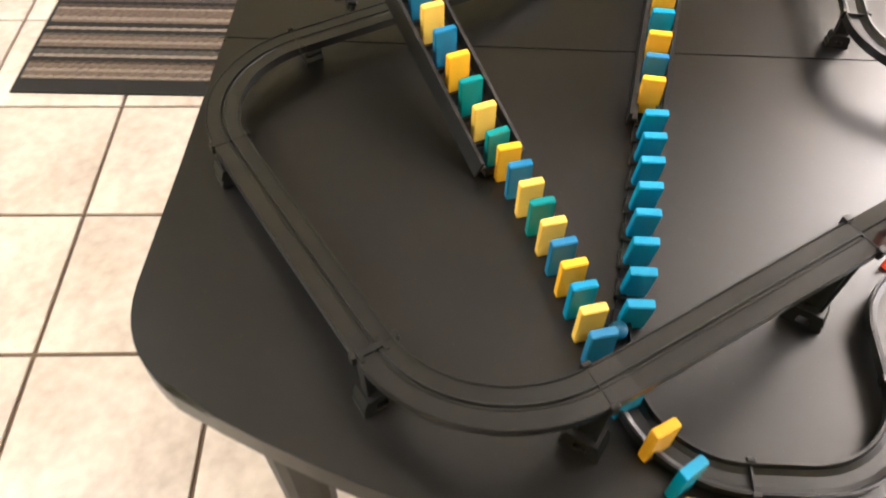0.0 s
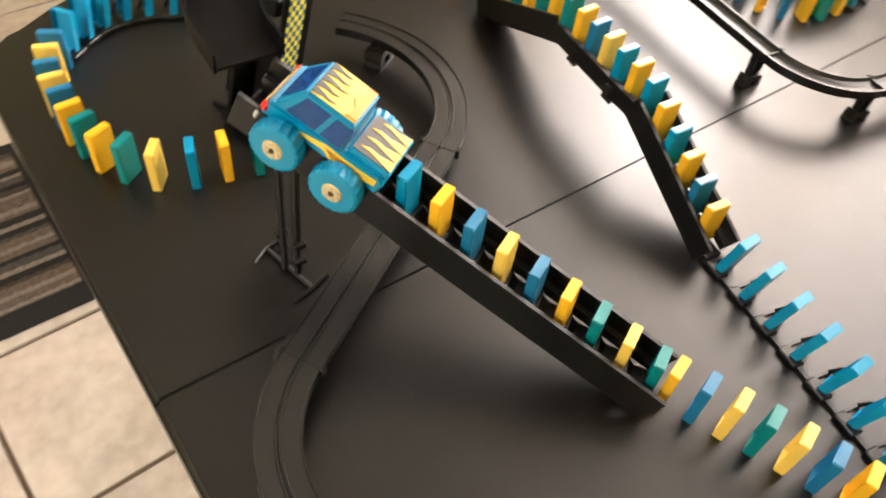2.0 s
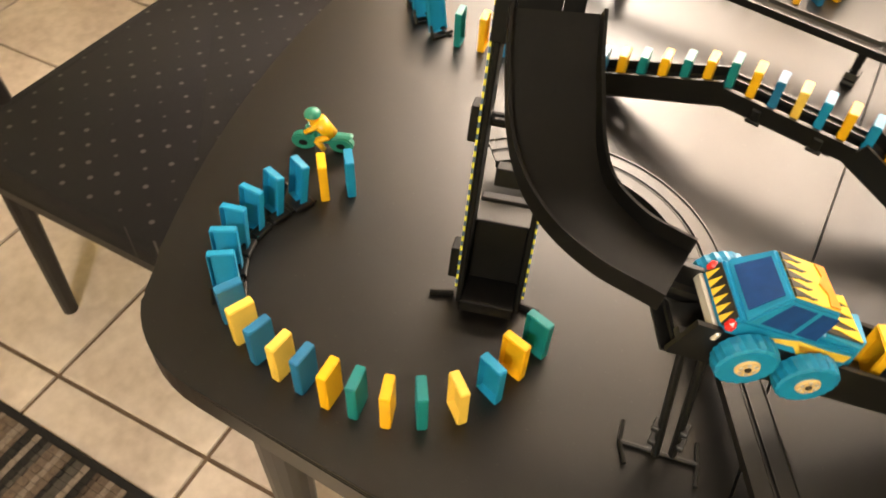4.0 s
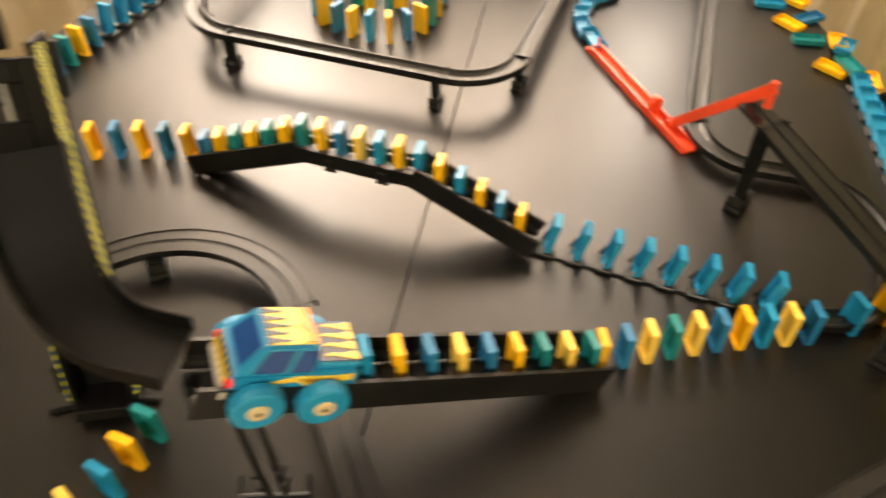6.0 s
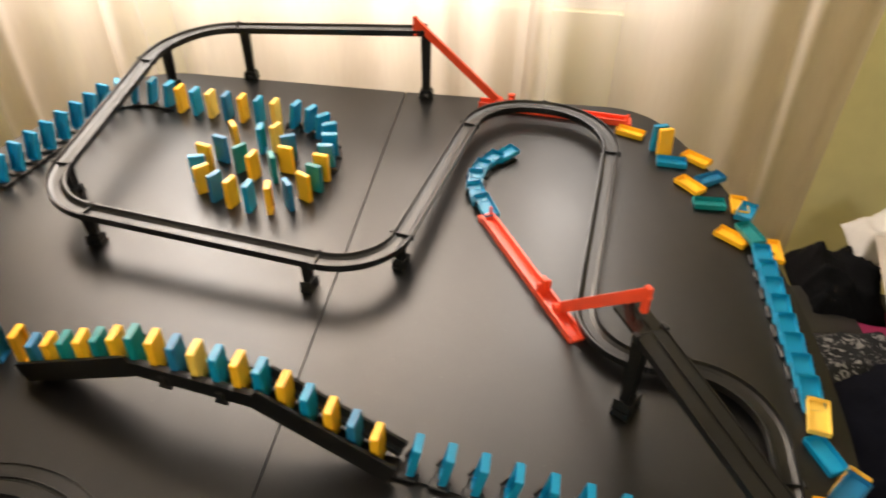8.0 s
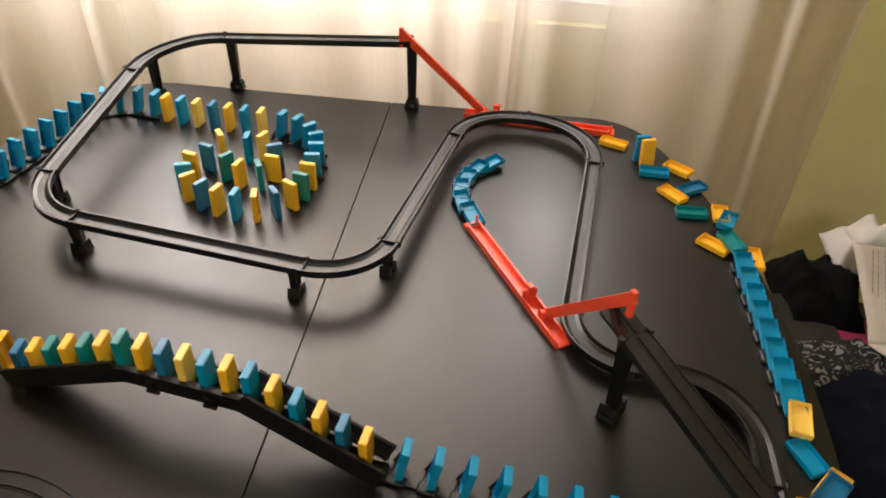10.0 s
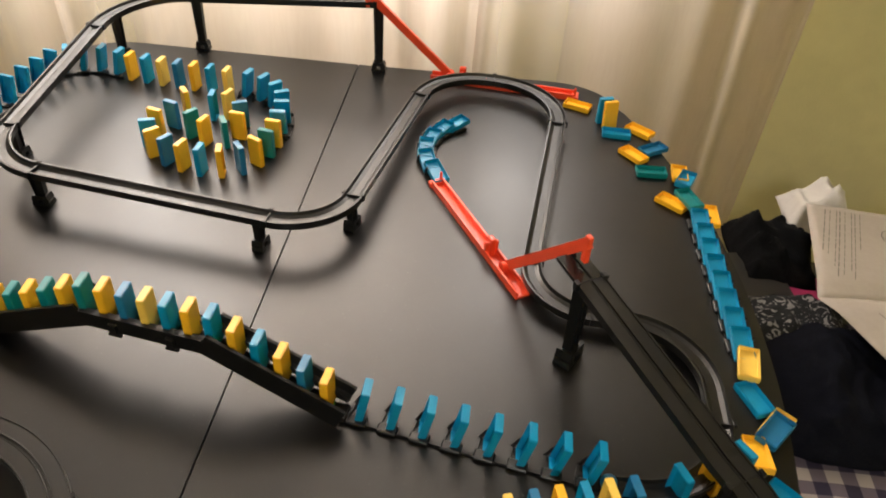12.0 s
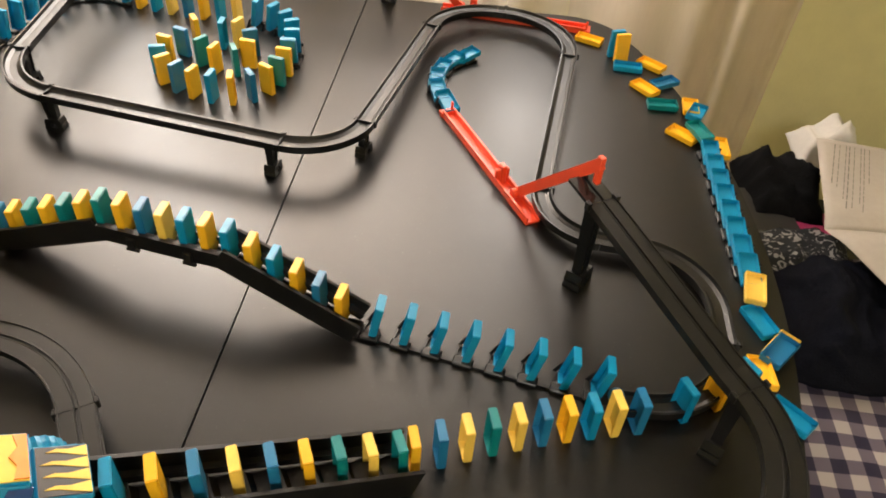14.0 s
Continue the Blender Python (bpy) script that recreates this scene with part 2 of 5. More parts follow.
def checker_material():
    m = bpy.data.materials.new("checkered_belt")
    m.use_nodes = True
    nt, b, co = pattern_nodes(m)
    b.inputs["Roughness"].default_value = 0.4
    c = nt.nodes.new("ShaderNodeTexChecker")
    c.inputs["Scale"].default_value = 200
    c.inputs["Color1"].default_value, c.inputs["Color2"].default_value = (0.72, 0.68, 0.06, 1), (0.03, 0.08, 0.16, 1)
    mp = nt.nodes.new("ShaderNodeMapping")
    mp.inputs["Location"].default_value = (0.0025, 0.0026, 0.0021)
    nt.links.new(co.outputs["Object"], mp.inputs["Vector"])
    nt.links.new(mp.outputs[0], c.inputs["Vector"])
    nt.links.new(c.outputs[0], b.inputs["Base Color"])
    return m


def mat_weave(name, a, c):
    m = material(name, a, 0.95, vary=0.25, scale=90, bump=0.8, bump_scale=500, second=c)
    return m


GINGHAM, DOTTED, LEAFY, CHECKER = gingham_material(), dotted_material(), leafy_material(), checker_material()
WEAVES = [mat_weave("tan_weave", (0.13, 0.09, 0.07), (0.21, 0.155, 0.12)), mat_weave("brown_weave", (0.05, 0.034, 0.028), (0.10, 0.068, 0.055)),
          mat_weave("black_weave", (0.012, 0.011, 0.011), (0.03, 0.026, 0.025)), mat_weave("cream_weave", (0.24, 0.19, 0.16), (0.34, 0.28, 0.24)),
          mat_weave("grey_weave", (0.06, 0.052, 0.047), (0.11, 0.095, 0.087))]
MAT_EDGE = material("black_rubber_edge", (0.012, 0.011, 0.012), 0.8, vary=0.2, bump=0.3)


# ---- building helpers ----
def thing(name, label, category, group="", m=None, kind=""):
    ob = new(name)
    ob.empty_display_size = 0.02
    if m is not None:
        ob.matrix_world = m
    return tagged(ob, label, category, group, kind)


def mesh_of(name, bm, mat, smooth=False):
    bmesh.ops.recalc_face_normals(bm, faces=bm.faces)
    me = bpy.data.meshes.new(name)
    bm.to_mesh(me)
    bm.free()
    me.materials.append(mat)
    if smooth:
        for p in me.polygons:
            p.use_smooth = True
    return me


def part(name, bm, mat, parent=None, label="", smooth=False):
    ob = new(name, mesh_of(name, bm, mat, smooth))
    if parent is not None:
        ob.parent = parent
    return tagged(ob, label)


def box(bm, x0, x1, y0, y1, z0, z1, bev=0.0, m=None):
    r = bmesh.ops.create_cube(bm, size=1.0)
    vs = r["verts"]
    for v in vs:
        v.co = Vector(((x0 + x1) / 2 + v.co.x * (x1 - x0), (y0 + y1) / 2 + v.co.y * (y1 - y0), (z0 + z1) / 2 + v.co.z * (z1 - z0)))
    if bev:
        es = list({e for v in vs for e in v.link_edges})
        r2 = bmesh.ops.bevel(bm, geom=es, offset=bev, segments=1, affect="EDGES")
        vs = r2["verts"]
    if m is not None:
        allv = set(vs)
        bmesh.ops.transform(bm, matrix=m, verts=list(allv))
    return vs


def boxes(*rows, bev=0.0):
    bm = bmesh.new()
    for r in rows:
        box(bm, *r, bev=bev)
    return bm


def rod(bm, a, b, r0, r1=None, seg=10):
    a, b = Vector(a), Vector(b)
    d = b - a
    m = Matrix.Translation((a + b) / 2) @ d.to_track_quat("Z", "Y").to_matrix().to_4x4()
    bmesh.ops.create_cone(bm, cap_ends=True, segments=seg, radius1=r0, radius2=r0 if r1 is None else r1, depth=d.length, matrix=m)


def prism(bm, pts, z0, z1):
    lo = [bm.verts.new((x, y, z0)) for x, y in pts]
    hi = [bm.verts.new((x, y, z1)) for x, y in pts]
    bm.faces.new(lo[::-1])
    bm.faces.new(hi)
    n = len(pts)
    for i in range(n):
        bm.faces.new((lo[i], lo[(i + 1) % n], hi[(i + 1) % n], hi[i]))


def sweep(bm, path, profile, closed_profile=True, caps=True):
    """Sweeps a profile (side, up) along 3D points, keeping it upright."""
    rings = []
    n = len(path)
    for i, p in enumerate(path):
        d = (Vector(path[min(i + 1, n - 1)]) - Vector(path[max(i - 1, 0)])).normalized()
        side = Vector((d.y, -d.x, 0)).normalized()
        up = side.cross(d).normalized()
        rings.append([bm.verts.new(Vector(p) + side * a + up * b) for a, b in profile])
    k = len(profile)
    for r0, r1 in zip(rings, rings[1:]):
        for j in range(k if closed_profile else k - 1):
            bm.faces.new((r0[j], r0[(j + 1) % k], r1[(j + 1) % k], r1[j]))
    if caps and closed_profile:
        bm.faces.new(rings[0][::-1])
        bm.faces.new(rings[-1])


def rounded(corners, step=0.007):
    """A path of straight runs and arcs through corners (x, y, z, radius); returns the pieces, each a list of points."""
    pts = [Vector(c[:3]) for c in corners]
    pieces, start = [], pts[0]
    for i in range(1, len(pts) - 1):
        a, b, r = (pts[i - 1] - pts[i]), (pts[i + 1] - pts[i]), corners[i][3]
        a2, b2 = a.normalized(), b.normalized()
        ang = a2.angle(b2)
        tl = min(r / math.tan(ang / 2), a.length * 0.98, b.length * 0.98)
        p0, p1 = pts[i] + a2 * tl, pts[i] + b2 * tl
        if (p0 - start).length > 0.01:
            pieces.append([start.lerp(p0, j / 4) for j in range(5)])
        arc = []
        rr = tl * math.tan(ang / 2)
        c = pts[i] + (a2 + b2).normalized() * (rr / math.sin(ang / 2))
        u, w = (p0 - c), (p1 - c)
        total = u.angle(w)
        m = max(6, int(total * rr / step))
        for j in range(m + 1):
            s = j / m
            v = (u * math.sin((1 - s) * total) + w * math.sin(s * total)) / math.sin(total)
            arc.append(c + v)
        pieces.append(arc)
        start = p1
    pieces.append([start.lerp(pts[-1], j / 4) for j in range(5)])
    return pieces


# ---- room ----
def wall(name, bm, mat, label=""):
    return tagged(part(name, bm, mat), label, "", "", "structure")


X0, X1, Y0, Y1, H = -2.7, 1.75, -2.6, 1.0, 2.45
wall("wall_north", boxes((X0, WIN_X0, Y1, Y1 + 0.12, 0, H), (WIN_X1, X1, Y1, Y1 + 0.12, 0, H), (WIN_X0, WIN_X1, Y1, Y1 + 0.12, 0, WIN_Z0), (WIN_X0, WIN_X1, Y1, Y1 + 0.12, WIN_Z1, H)), WALL_GREEN, "olive green painted wall with a light texture")
wall("wall_south", boxes((X0 - 0.1, X1 + 0.1, Y0 - 0.1, Y0, 0, H)), WALL_GREEN, "olive green painted wall")
wall("wall_east", boxes((X1, X1 + 0.1, Y0, Y1 + 0.12, 0, H)), WALL_GREEN, "olive green painted wall")
wall("wall_west", boxes((X0 - 0.1, X0, Y0, Y1 + 0.12, 0, H)), WALL_GREEN, "olive green painted wall")
wall("ceiling", boxes((X0 - 0.1, X1 + 0.1, Y0 - 0.1, Y1 + 0.12, H, H + 0.1)), CEILING, "plain pale ceiling")
floor = wall("floor", boxes((X0 - 0.1, X1 + 0.1, Y0 - 0.1, Y1 + 0.12, -0.1, -0.003)), GROUT, "tiled floor with brown grout joints")

window = thing("window_1", "white framed window behind the sheer curtains", "window", kind="structure")
part("window_frame", boxes((WIN_X0, WIN_X0 + 0.04, Y1 + 0.02, Y1 + 0.08, WIN_Z0, WIN_Z1), (WIN_X1 - 0.04, WIN_X1, Y1 + 0.02, Y1 + 0.08, WIN_Z0, WIN_Z1),
     (WIN_X0 + 0.04, WIN_X1 - 0.04, Y1 + 0.02, Y1 + 0.08, WIN_Z0, WIN_Z0 + 0.04), (WIN_X0 + 0.04, WIN_X1 - 0.04, Y1 + 0.02, Y1 + 0.08, WIN_Z1 - 0.04, WIN_Z1)), WALL_WHITE, window)
for mx in (-0.72, -0.2, 0.2):
    part("mullion", boxes((mx - 0.03, mx + 0.03, Y1 + 0.022, Y1 + 0.055, WIN_Z0 + 0.04, WIN_Z1 - 0.04)), WALL_WHITE, window)


def curtain(x0, x1, y, depth, seed, label):
    bm = bmesh.new()
    rnd = random.Random(seed)
    fs = [(rnd.uniform(44, 56), rnd.uniform(0, 6)), (rnd.uniform(28, 38), rnd.uniform(0, 6)), (rnd.uniform(9, 14), rnd.uniform(0, 6))]
    nx, nz = int((x1 - x0) * 130), 14
    grid = []
    for i in range(nx + 1):
        x = x0 + (x1 - x0) * i / nx
        col = []
        for k in range(nz + 1):
            z = 0.02 + 2.3 * k / nz
            pin = 0.55 + 0.45 * (1 - k / nz)
            yy = y + depth * pin * ((0.020 + 0.012 * math.sin(7.3 * x + fs[2][1])) * math.sin(fs[0][0] * x + fs[0][1] + 0.3 * math.sin(z * 2) + 2.2 * math.sin(11 * x + fs[1][1])) + 0.013 * math.sin(fs[1][0] * x + fs[1][1] + z) + 0.012 * math.sin(fs[2][0] * x + fs[2][1]))
            col.append(bm.verts.new((x + 0.006 * math.sin(3 * z + 20 * x), yy, z)))
        grid.append(col)
    for i in range(nx):
        for k in range(nz):
            bm.faces.new((grid[i][k], grid[i + 1][k], grid[i + 1][k + 1], grid[i][k + 1]))
    ob = part("curtain", bm, CURTAIN, None, label, smooth=True)
    tagged(ob, "", "curtain", "window curtains")
    sol = ob.modifiers.new("thickness", "SOLIDIFY")
    sol.thickness = 0.0008
    return ob


curtain(-2.66, -1.80, 0.915, 1.0, 14, "cream curtain panel hanging to the floor in shade")
curtain(-1.72, -0.60, 0.905, 0.50, 3, "cream sheer curtain panel lit from behind by daylight")
curtain(-0.63, 0.22, 0.885, 0.55, 5, "cream sheer curtain panel hanging in soft folds")
curtain(0.19, 0.812, 0.905, 1.0, 8, "cream curtain panel hanging at the window's edge")
rail_thing = thing("curtain_rod", "thin metal curtain rod above the window", "curtain rod")
bm = bmesh.new()
rod(bm, (-1.8, 0.9, 2.34), (0.85, 0.9, 2.34), 0.011)
part("rod", bm, SILVER, rail_thing)
for x in (-1.8, 0.85):
    bm = bmesh.new()
    rod(bm, (x, 0.9, 2.34), (x, 0.998, 2.34), 0.008)
    part("bracket", bm, SILVER, rail_thing)

# Unseen fixture, added as the source of the fill lamp.
lamp = thing("added_ceiling_light", "added unseen round white flush ceiling light, switched on", "ceiling light", m=pose(0.1, -2.0, H))
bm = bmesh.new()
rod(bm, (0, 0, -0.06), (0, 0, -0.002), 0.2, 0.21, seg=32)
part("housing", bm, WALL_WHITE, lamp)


# ---- dining table ----
def table_outline(inset=0.0):
    """Long straight sides, gently bowed ends and rounded corners."""
    yn, yf, ym = -0.474 + inset, 0.803 - inset, 0.163
    R, out = 1.27, []

    def bow(y, apex, sign):
        return apex - sign * (R - math.sqrt(R * R - (y - ym) ** 2))

    xr, xl, rc = 0.604 - inset, -0.657 + inset, 0.075
    ys = np.linspace(yn + rc * 0.75, yf - rc * 0.75, 29)
    right = [(bow(y, xr, 1), y) for y in ys]
    left = [(bow(y, xl, -1), y) for y in ys[::-1]]

    def corner(p, q, c):
        return [((1 - s) ** 2 * p[0] + 2 * s * (1 - s) * c[0] + s * s * q[0], (1 - s) ** 2 * p[1] + 2 * s * (1 - s) * c[1] + s * s * q[1]) for s in np.linspace(0, 1, 9)[1:-1]]

    a, b = (bow(yn, xr, 1) - rc, yn), (bow(yn, xl, -1) + rc, yn)
    c, d = (bow(yf, xr, 1) - rc, yf), (bow(yf, xl, -1) + rc, yf)
    out = [b, a] + corner(a, right[0], (bow(yn, xr, 1) - 0.006, yn)) + right + corner(right[-1], c, (bow(yf, xr, 1) - 0.006, yf)) + [c, d]
    out += corner(d, left[0], (bow(yf, xl, -1) + 0.006, yf)) + left + corner(left[-1], b, (bow(yn, xl, -1) + 0.006, yn))
    return out


def clip_side(pts, side, x):
    """The part of a closed outline to one side of the line x."""
    out = []
    for (ax, ay), (bx, by) in zip(pts, pts[1:] + pts[:1]):
        ina, inb = (ax - x) * side > 0, (bx - x) * side > 0
        if ina:
            out.append((ax, ay))
        if ina != inb:
            s = (x - ax) / (bx - ax)
            out.append((x, ay + s * (by - ay)))
    return out


table = thing("dining_table", "black lacquered dining table with bowed ends and a leaf seam", "table")
for side in (-1, 1):
    bm = bmesh.new()
    pts = clip_side(table_outline(), side, side * 0.0011)
    prism(bm, pts, T - 0.034, T)
    top_edges = [e for e in bm.edges if abs(e.verts[0].co.z - T) < 1e-6 and abs(e.verts[1].co.z - T) < 1e-6]
    rim = [e for e in top_edges if not all(abs(v.co.x - side * 0.0011) < 1e-5 for v in e.verts)]
    bmesh.ops.bevel(bm, geom=rim, offset=0.005, segments=3, affect="EDGES")
    part("table_leaf", bm, TABLE, table)
bm = bmesh.new()
pts = table_outline(0.07)
prism(bm, pts, T - 0.115, T - 0.035)
part("apron", bm, WOOD_DARK, table)
for x in (-0.46, 0.40):
    for y in (-0.36, 0.69):
        bm = bmesh.new()
        rod(bm, (x, y, 0.0), (x, y, T - 0.116), 0.024, 0.038, seg=16)
        part("leg", bm, WOOD_DARK, table)


# ---- dominoes ----
DW, DT, DH = 0.0236, 0.0086, 0.0462


def domino_mesh(name, mat):
    """A hollow plastic domino: a rounded slab, open at the back like a tray."""
    bm = bmesh.new()
    w, t, h, r, deep = DW / 2, DT / 2, DH, 0.0019, 0.0062
    box(bm, -w, w, -t, t, 0, h)
    back = [f for f in bm.faces if f.normal.y < -0.9]
    inn = bmesh.ops.inset_region(bm, faces=back, thickness=r)
    move = {v for f in back for v in f.verts}
    for v in move:
        v.co.y += deep
        v.co.x *= 0.96
    outer = [e for e in bm.edges if len(e.link_faces) == 2 and all(abs(abs(v.co.x) - w) < 1e-6 or v.co.z in (0, h) for v in e.verts) and e.calc_face_angle(0) > 1.0 and
             all(min(abs(v.co.y - t), abs(v.co.y + t)) < 1e-6 for v in e.verts)]
    bmesh.ops.bevel(bm, geom=outer, offset=0.0009, segments=2, affect="EDGES")
    return mesh_of(name, bm, mat)


MESH = {"y": domino_mesh("domino_yellow", YELLOW), "p": domino_mesh("domino_pale", PALE), "b": domino_mesh("domino_blue", BLUE), "n": domino_mesh("domino_navy", NAVY), "t": domino_mesh("domino_teal", TEAL)}
COLOUR = {"y": "bright yellow", "p": "pale yellow", "b": "bright blue", "n": "deep blue", "t": "teal green"}


def put_domino(m, c, where, group):
    ob = new("domino", MESH[c])
    ob.matrix_world = m
    return tagged(ob, f"{COLOUR[c]} toy domino {where}", "domino", group)


def stand(x, y, dx, dy, c, where, group, lean=0.0, z=T, flip=False):
    """An upright domino whose broad front faces (dx, dy), leaning that way by some degrees."""
    yaw = math.degrees(math.atan2(dy, dx)) - 90
    m = Matrix.Translation((x, y, z)) @ pose(0, 0, 0, 0, 0, yaw) @ Matrix.Translation((0, DT / 2, 0)) @ pose(0, 0, 0, -lean, 0, 0) @ Matrix.Translation((0, -DT / 2, 0))
    if flip:
        m = m @ pose(0, 0, 0, 0, 0, 180)
    return put_domino(m, c, where, group)


def fallen(ax, ay, bx, by, c, where, group, za=0.0, zb=0.0, roll=0.0):
    """A domino on its front, tray side up, lying from a towards b; za and zb lift its ends."""
    z = Vector((bx - ax, by - ay, 0)).normalized() * DH
    z.z = zb - za
    z.normalize()
    yax = Vector((0, 0, -1))
    xax = yax.cross(z).normalized()
    yax = z.cross(xax)
    mid = Vector(((ax + bx) / 2, (ay + by) / 2, T + DT / 2 + (za + zb) / 2 + 0.0003))
    o = mid - z * DH / 2
    m = Matrix(((xax.x, yax.x, z.x, o.x), (xax.y, yax.y, z.y, o.y), (xax.z, yax.z, z.z, o.z), (0, 0, 0, 1)))
    if roll:
        m = m @ pose(0, 0, 0, 0, 0, roll)
    return put_domino(m, c, where, group)


def tangent(pts, i):
    a, b = pts[max(i - 1, 0)], pts[min(i + 1, len(pts) - 1)]
    d = Vector((b[0] - a[0], b[1] - a[1], 0)).normalized()
    return d.x, d.y


def strip(pts, label, ends=0.014, side=1.0, pegs=True):
    """A flexible black strip on the table with a clip under each domino."""
    s = thing("domino_strip", label, "domino strip", "black domino strips")
    d0, d1 = tangent(pts, 0), tangent(pts, len(pts) - 1)
    path = [Vector((pts[0][0] - d0[0] * ends, pts[0][1] - d0[1] * ends, T + 0.0018))]
    fine = []
    for i in range(len(pts) - 1):
        p0, p1, p2, p3 = (Vector((*pts[max(0, min(len(pts) - 1, j))][:2], 0)) for j in (i - 1, i, i + 1, i + 2))
        for s4 in range(4):
            u = s4 / 4
            fine.append(0.5 * ((2 * p1) + (-p0 + p2) * u + (2 * p0 - 5 * p1 + 4 * p2 - p3) * u * u + (-p0 + 3 * p1 - 3 * p2 + p3) * u ** 3))
    fine.append(Vector((*pts[-1][:2], 0)))
    path = [path[0]] + [Vector((q.x, q.y, T + 0.0018)) for q in fine] + [Vector((pts[-1][0] + d1[0] * ends, pts[-1][1] + d1[1] * ends, T + 0.0018))]
    shift = []
    for i, q in enumerate(path):
        a, b = path[max(0, i - 1)], path[min(len(path) - 1, i + 1)]
        dd = (b - a).normalized()
        shift.append(q + Vector((dd.y, -dd.x, 0)) * 0.0105 * side)
    bm = bmesh.new()
    sweep(bm, shift, [(-0.0022, -0.0017), (0.0022, -0.0017), (0.0022, 0.0013), (-0.0022, 0.0013)])
    part("rail", bm, BLACK_PLASTIC, s)
    for i, p in enumerate(pts):
        dx, dy = tangent(pts, i)
        yaw = math.degrees(math.atan2(dy, dx)) - 90
        bm = boxes((-0.006 + 0.010 * side, 0.006 + 0.010 * side, -0.0105, 0.0105, 0.0002, 0.0058), bev=0.0012)
        rod(bm, (-0.013 * side, -0.010, 0.0), (-0.013 * side, -0.003, 0.016), 0.0022, 0.0018, 6)
        box(bm, -0.011, 0.011, -0.0115, -0.0085, 0.0002, 0.003)
        clip = part("clip", bm, BLACK_PLASTIC, s)
        clip.matrix_local = pose(p[0], p[1], T, 0, 0, yaw)
    return s


# strip of eight leaning dominoes at the foot of the bridge
G1 = "dominoes on the strip below the bridge"
pts = [(0.1475 + 0.0333 * k, 0.0125 - 0.0063 * k) for k in range(8)]
strip(pts, "black plastic strip holding eight leaning blue dominoes", side=1.0)
for i, p in enumerate(pts):
    stand(*p, 1.0, -0.01, "b", "leaning in its strip clip", G1, lean=11, z=T + 0.001, flip=False)

# row standing on the table after the ramp
G2 = "dominoes in the row beyond the long ramp"
n = 10
for k in range(n):
    s = k / (n - 1)
    x, y = 0.218 + 0.207 * s, -0.148 + 0.073 * s + 0.006 * math.sin(math.pi * s)
    a = math.radians(17 - 2 * s)
    dx, dy = math.cos(a), math.sin(a)
    stand(x - dy * 0.0118 - dx * 0.004, y + dx * 0.0118 - dy * 0.004, dx, dy, "ynptpnybpn"[k], "standing in a row on the black table", G2)
stand(0.463, -0.045, 0.9, 0.43, "b", "standing under the raised track", G2)
stand(0.498, -0.026, 0.86, 0.50, "y", "standing beside the low looping track", G2)
stand(0.527, -0.010, 0.80, 0.60, "b", "standing beside the low looping track", G2)

# long curve of standing dominoes at the lift
G3 = "dominoes in the curve beside the lift"
pts = [(-0.186, -0.292), (-0.193, -0.321), (-0.199, -0.350), (-0.213, -0.379), (-0.235, -0.398), (-0.258, -0.411), (-0.283, -0.417), (-0.306, -0.421), (-0.331, -0.421), (-0.354, -0.421), (-0.378, -0.418), (-0.402, -0.411), (-0.424, -0.400)]
for i, p in enumerate(pts):
    stand(*p, *tangent(pts, i), "tybptytynpnpn"[i], "standing in a curve near the table's edge", G3, flip=True)
pts = [(-0.446, -0.384), (-0.463, -0.362), (-0.475, -0.338), (-0.479, -0.311), (-0.476, -0.284), (-0.466, -0.258)]
strip(pts, "curved black strip holding blue dominoes near the table's edge", side=1.0)
for i, p in enumerate(pts):
    stand(*p, *tangent(pts, i), "b", "leaning in a curved strip", G3, lean=10, z=T + 0.002)
stand(-0.449, -0.236, 0.75, 0.66, "y", "standing at the start of the curve", G3)
stand(-0.430, -0.217, 0.75, 0.66, "b", "standing at the start of the curve", G3)

# row from the bridge round to the far left and into the ring
G4 = "dominoes in the row along the bowed end"
pts = [(-0.315, 0.093), (-0.345, 0.092), (-0.376, 0.088), (-0.406, 0.082), (-0.436, 0.075), (-0.466, 0.068)]
for i, p in enumerate(pts):
    stand(*p, *tangent(pts, i), "ynynyt"[i], "standing on the table behind the bridge", G4)
pts = [(-0.498, 0.071), (-0.532, 0.089), (-0.556, 0.115), (-0.571, 0.145), (-0.579, 0.175)]
strip(pts, "curved black strip with blue dominoes at the table's bowed end", side=1.0)
for i, p in enumerate(pts):
    stand(*p, *tangent(pts, i), "b", "leaning in a curved strip", G4, lean=14, z=T + 0.002)
pts = [(-0.580, 0.206), (-0.580, 0.234), (-0.578, 0.262), (-0.574, 0.290), (-0.568, 0.318)]
for i, p in enumerate(pts):
    stand(*p, *tangent(pts, i), "yntyn"[i], "standing near the table's bowed end", G4)
pts = [(-0.562 + 0.007 * k, 0.348 + 0.0325 * k) for k in range(10)]
strip(pts, "long black strip with leaning blue dominoes toward the window", side=1.0)
for i, p in enumerate(pts):
    stand(*p, *tangent(pts, i), "b", "leaning in a long strip", G4, lean=12, z=T + 0.002)
pts = [(-0.487, 0.664), (-0.461, 0.677), (-0.431, 0.682), (-0.397, 0.676)]
strip(pts, "black strip of blue dominoes turning in front of the curtain", side=1.0)
for i, p in enumerate(pts):
    stand(*p, *tangent(pts, i), "b", "leaning in a strip by the curtain", G4, lean=10, z=T + 0.002)

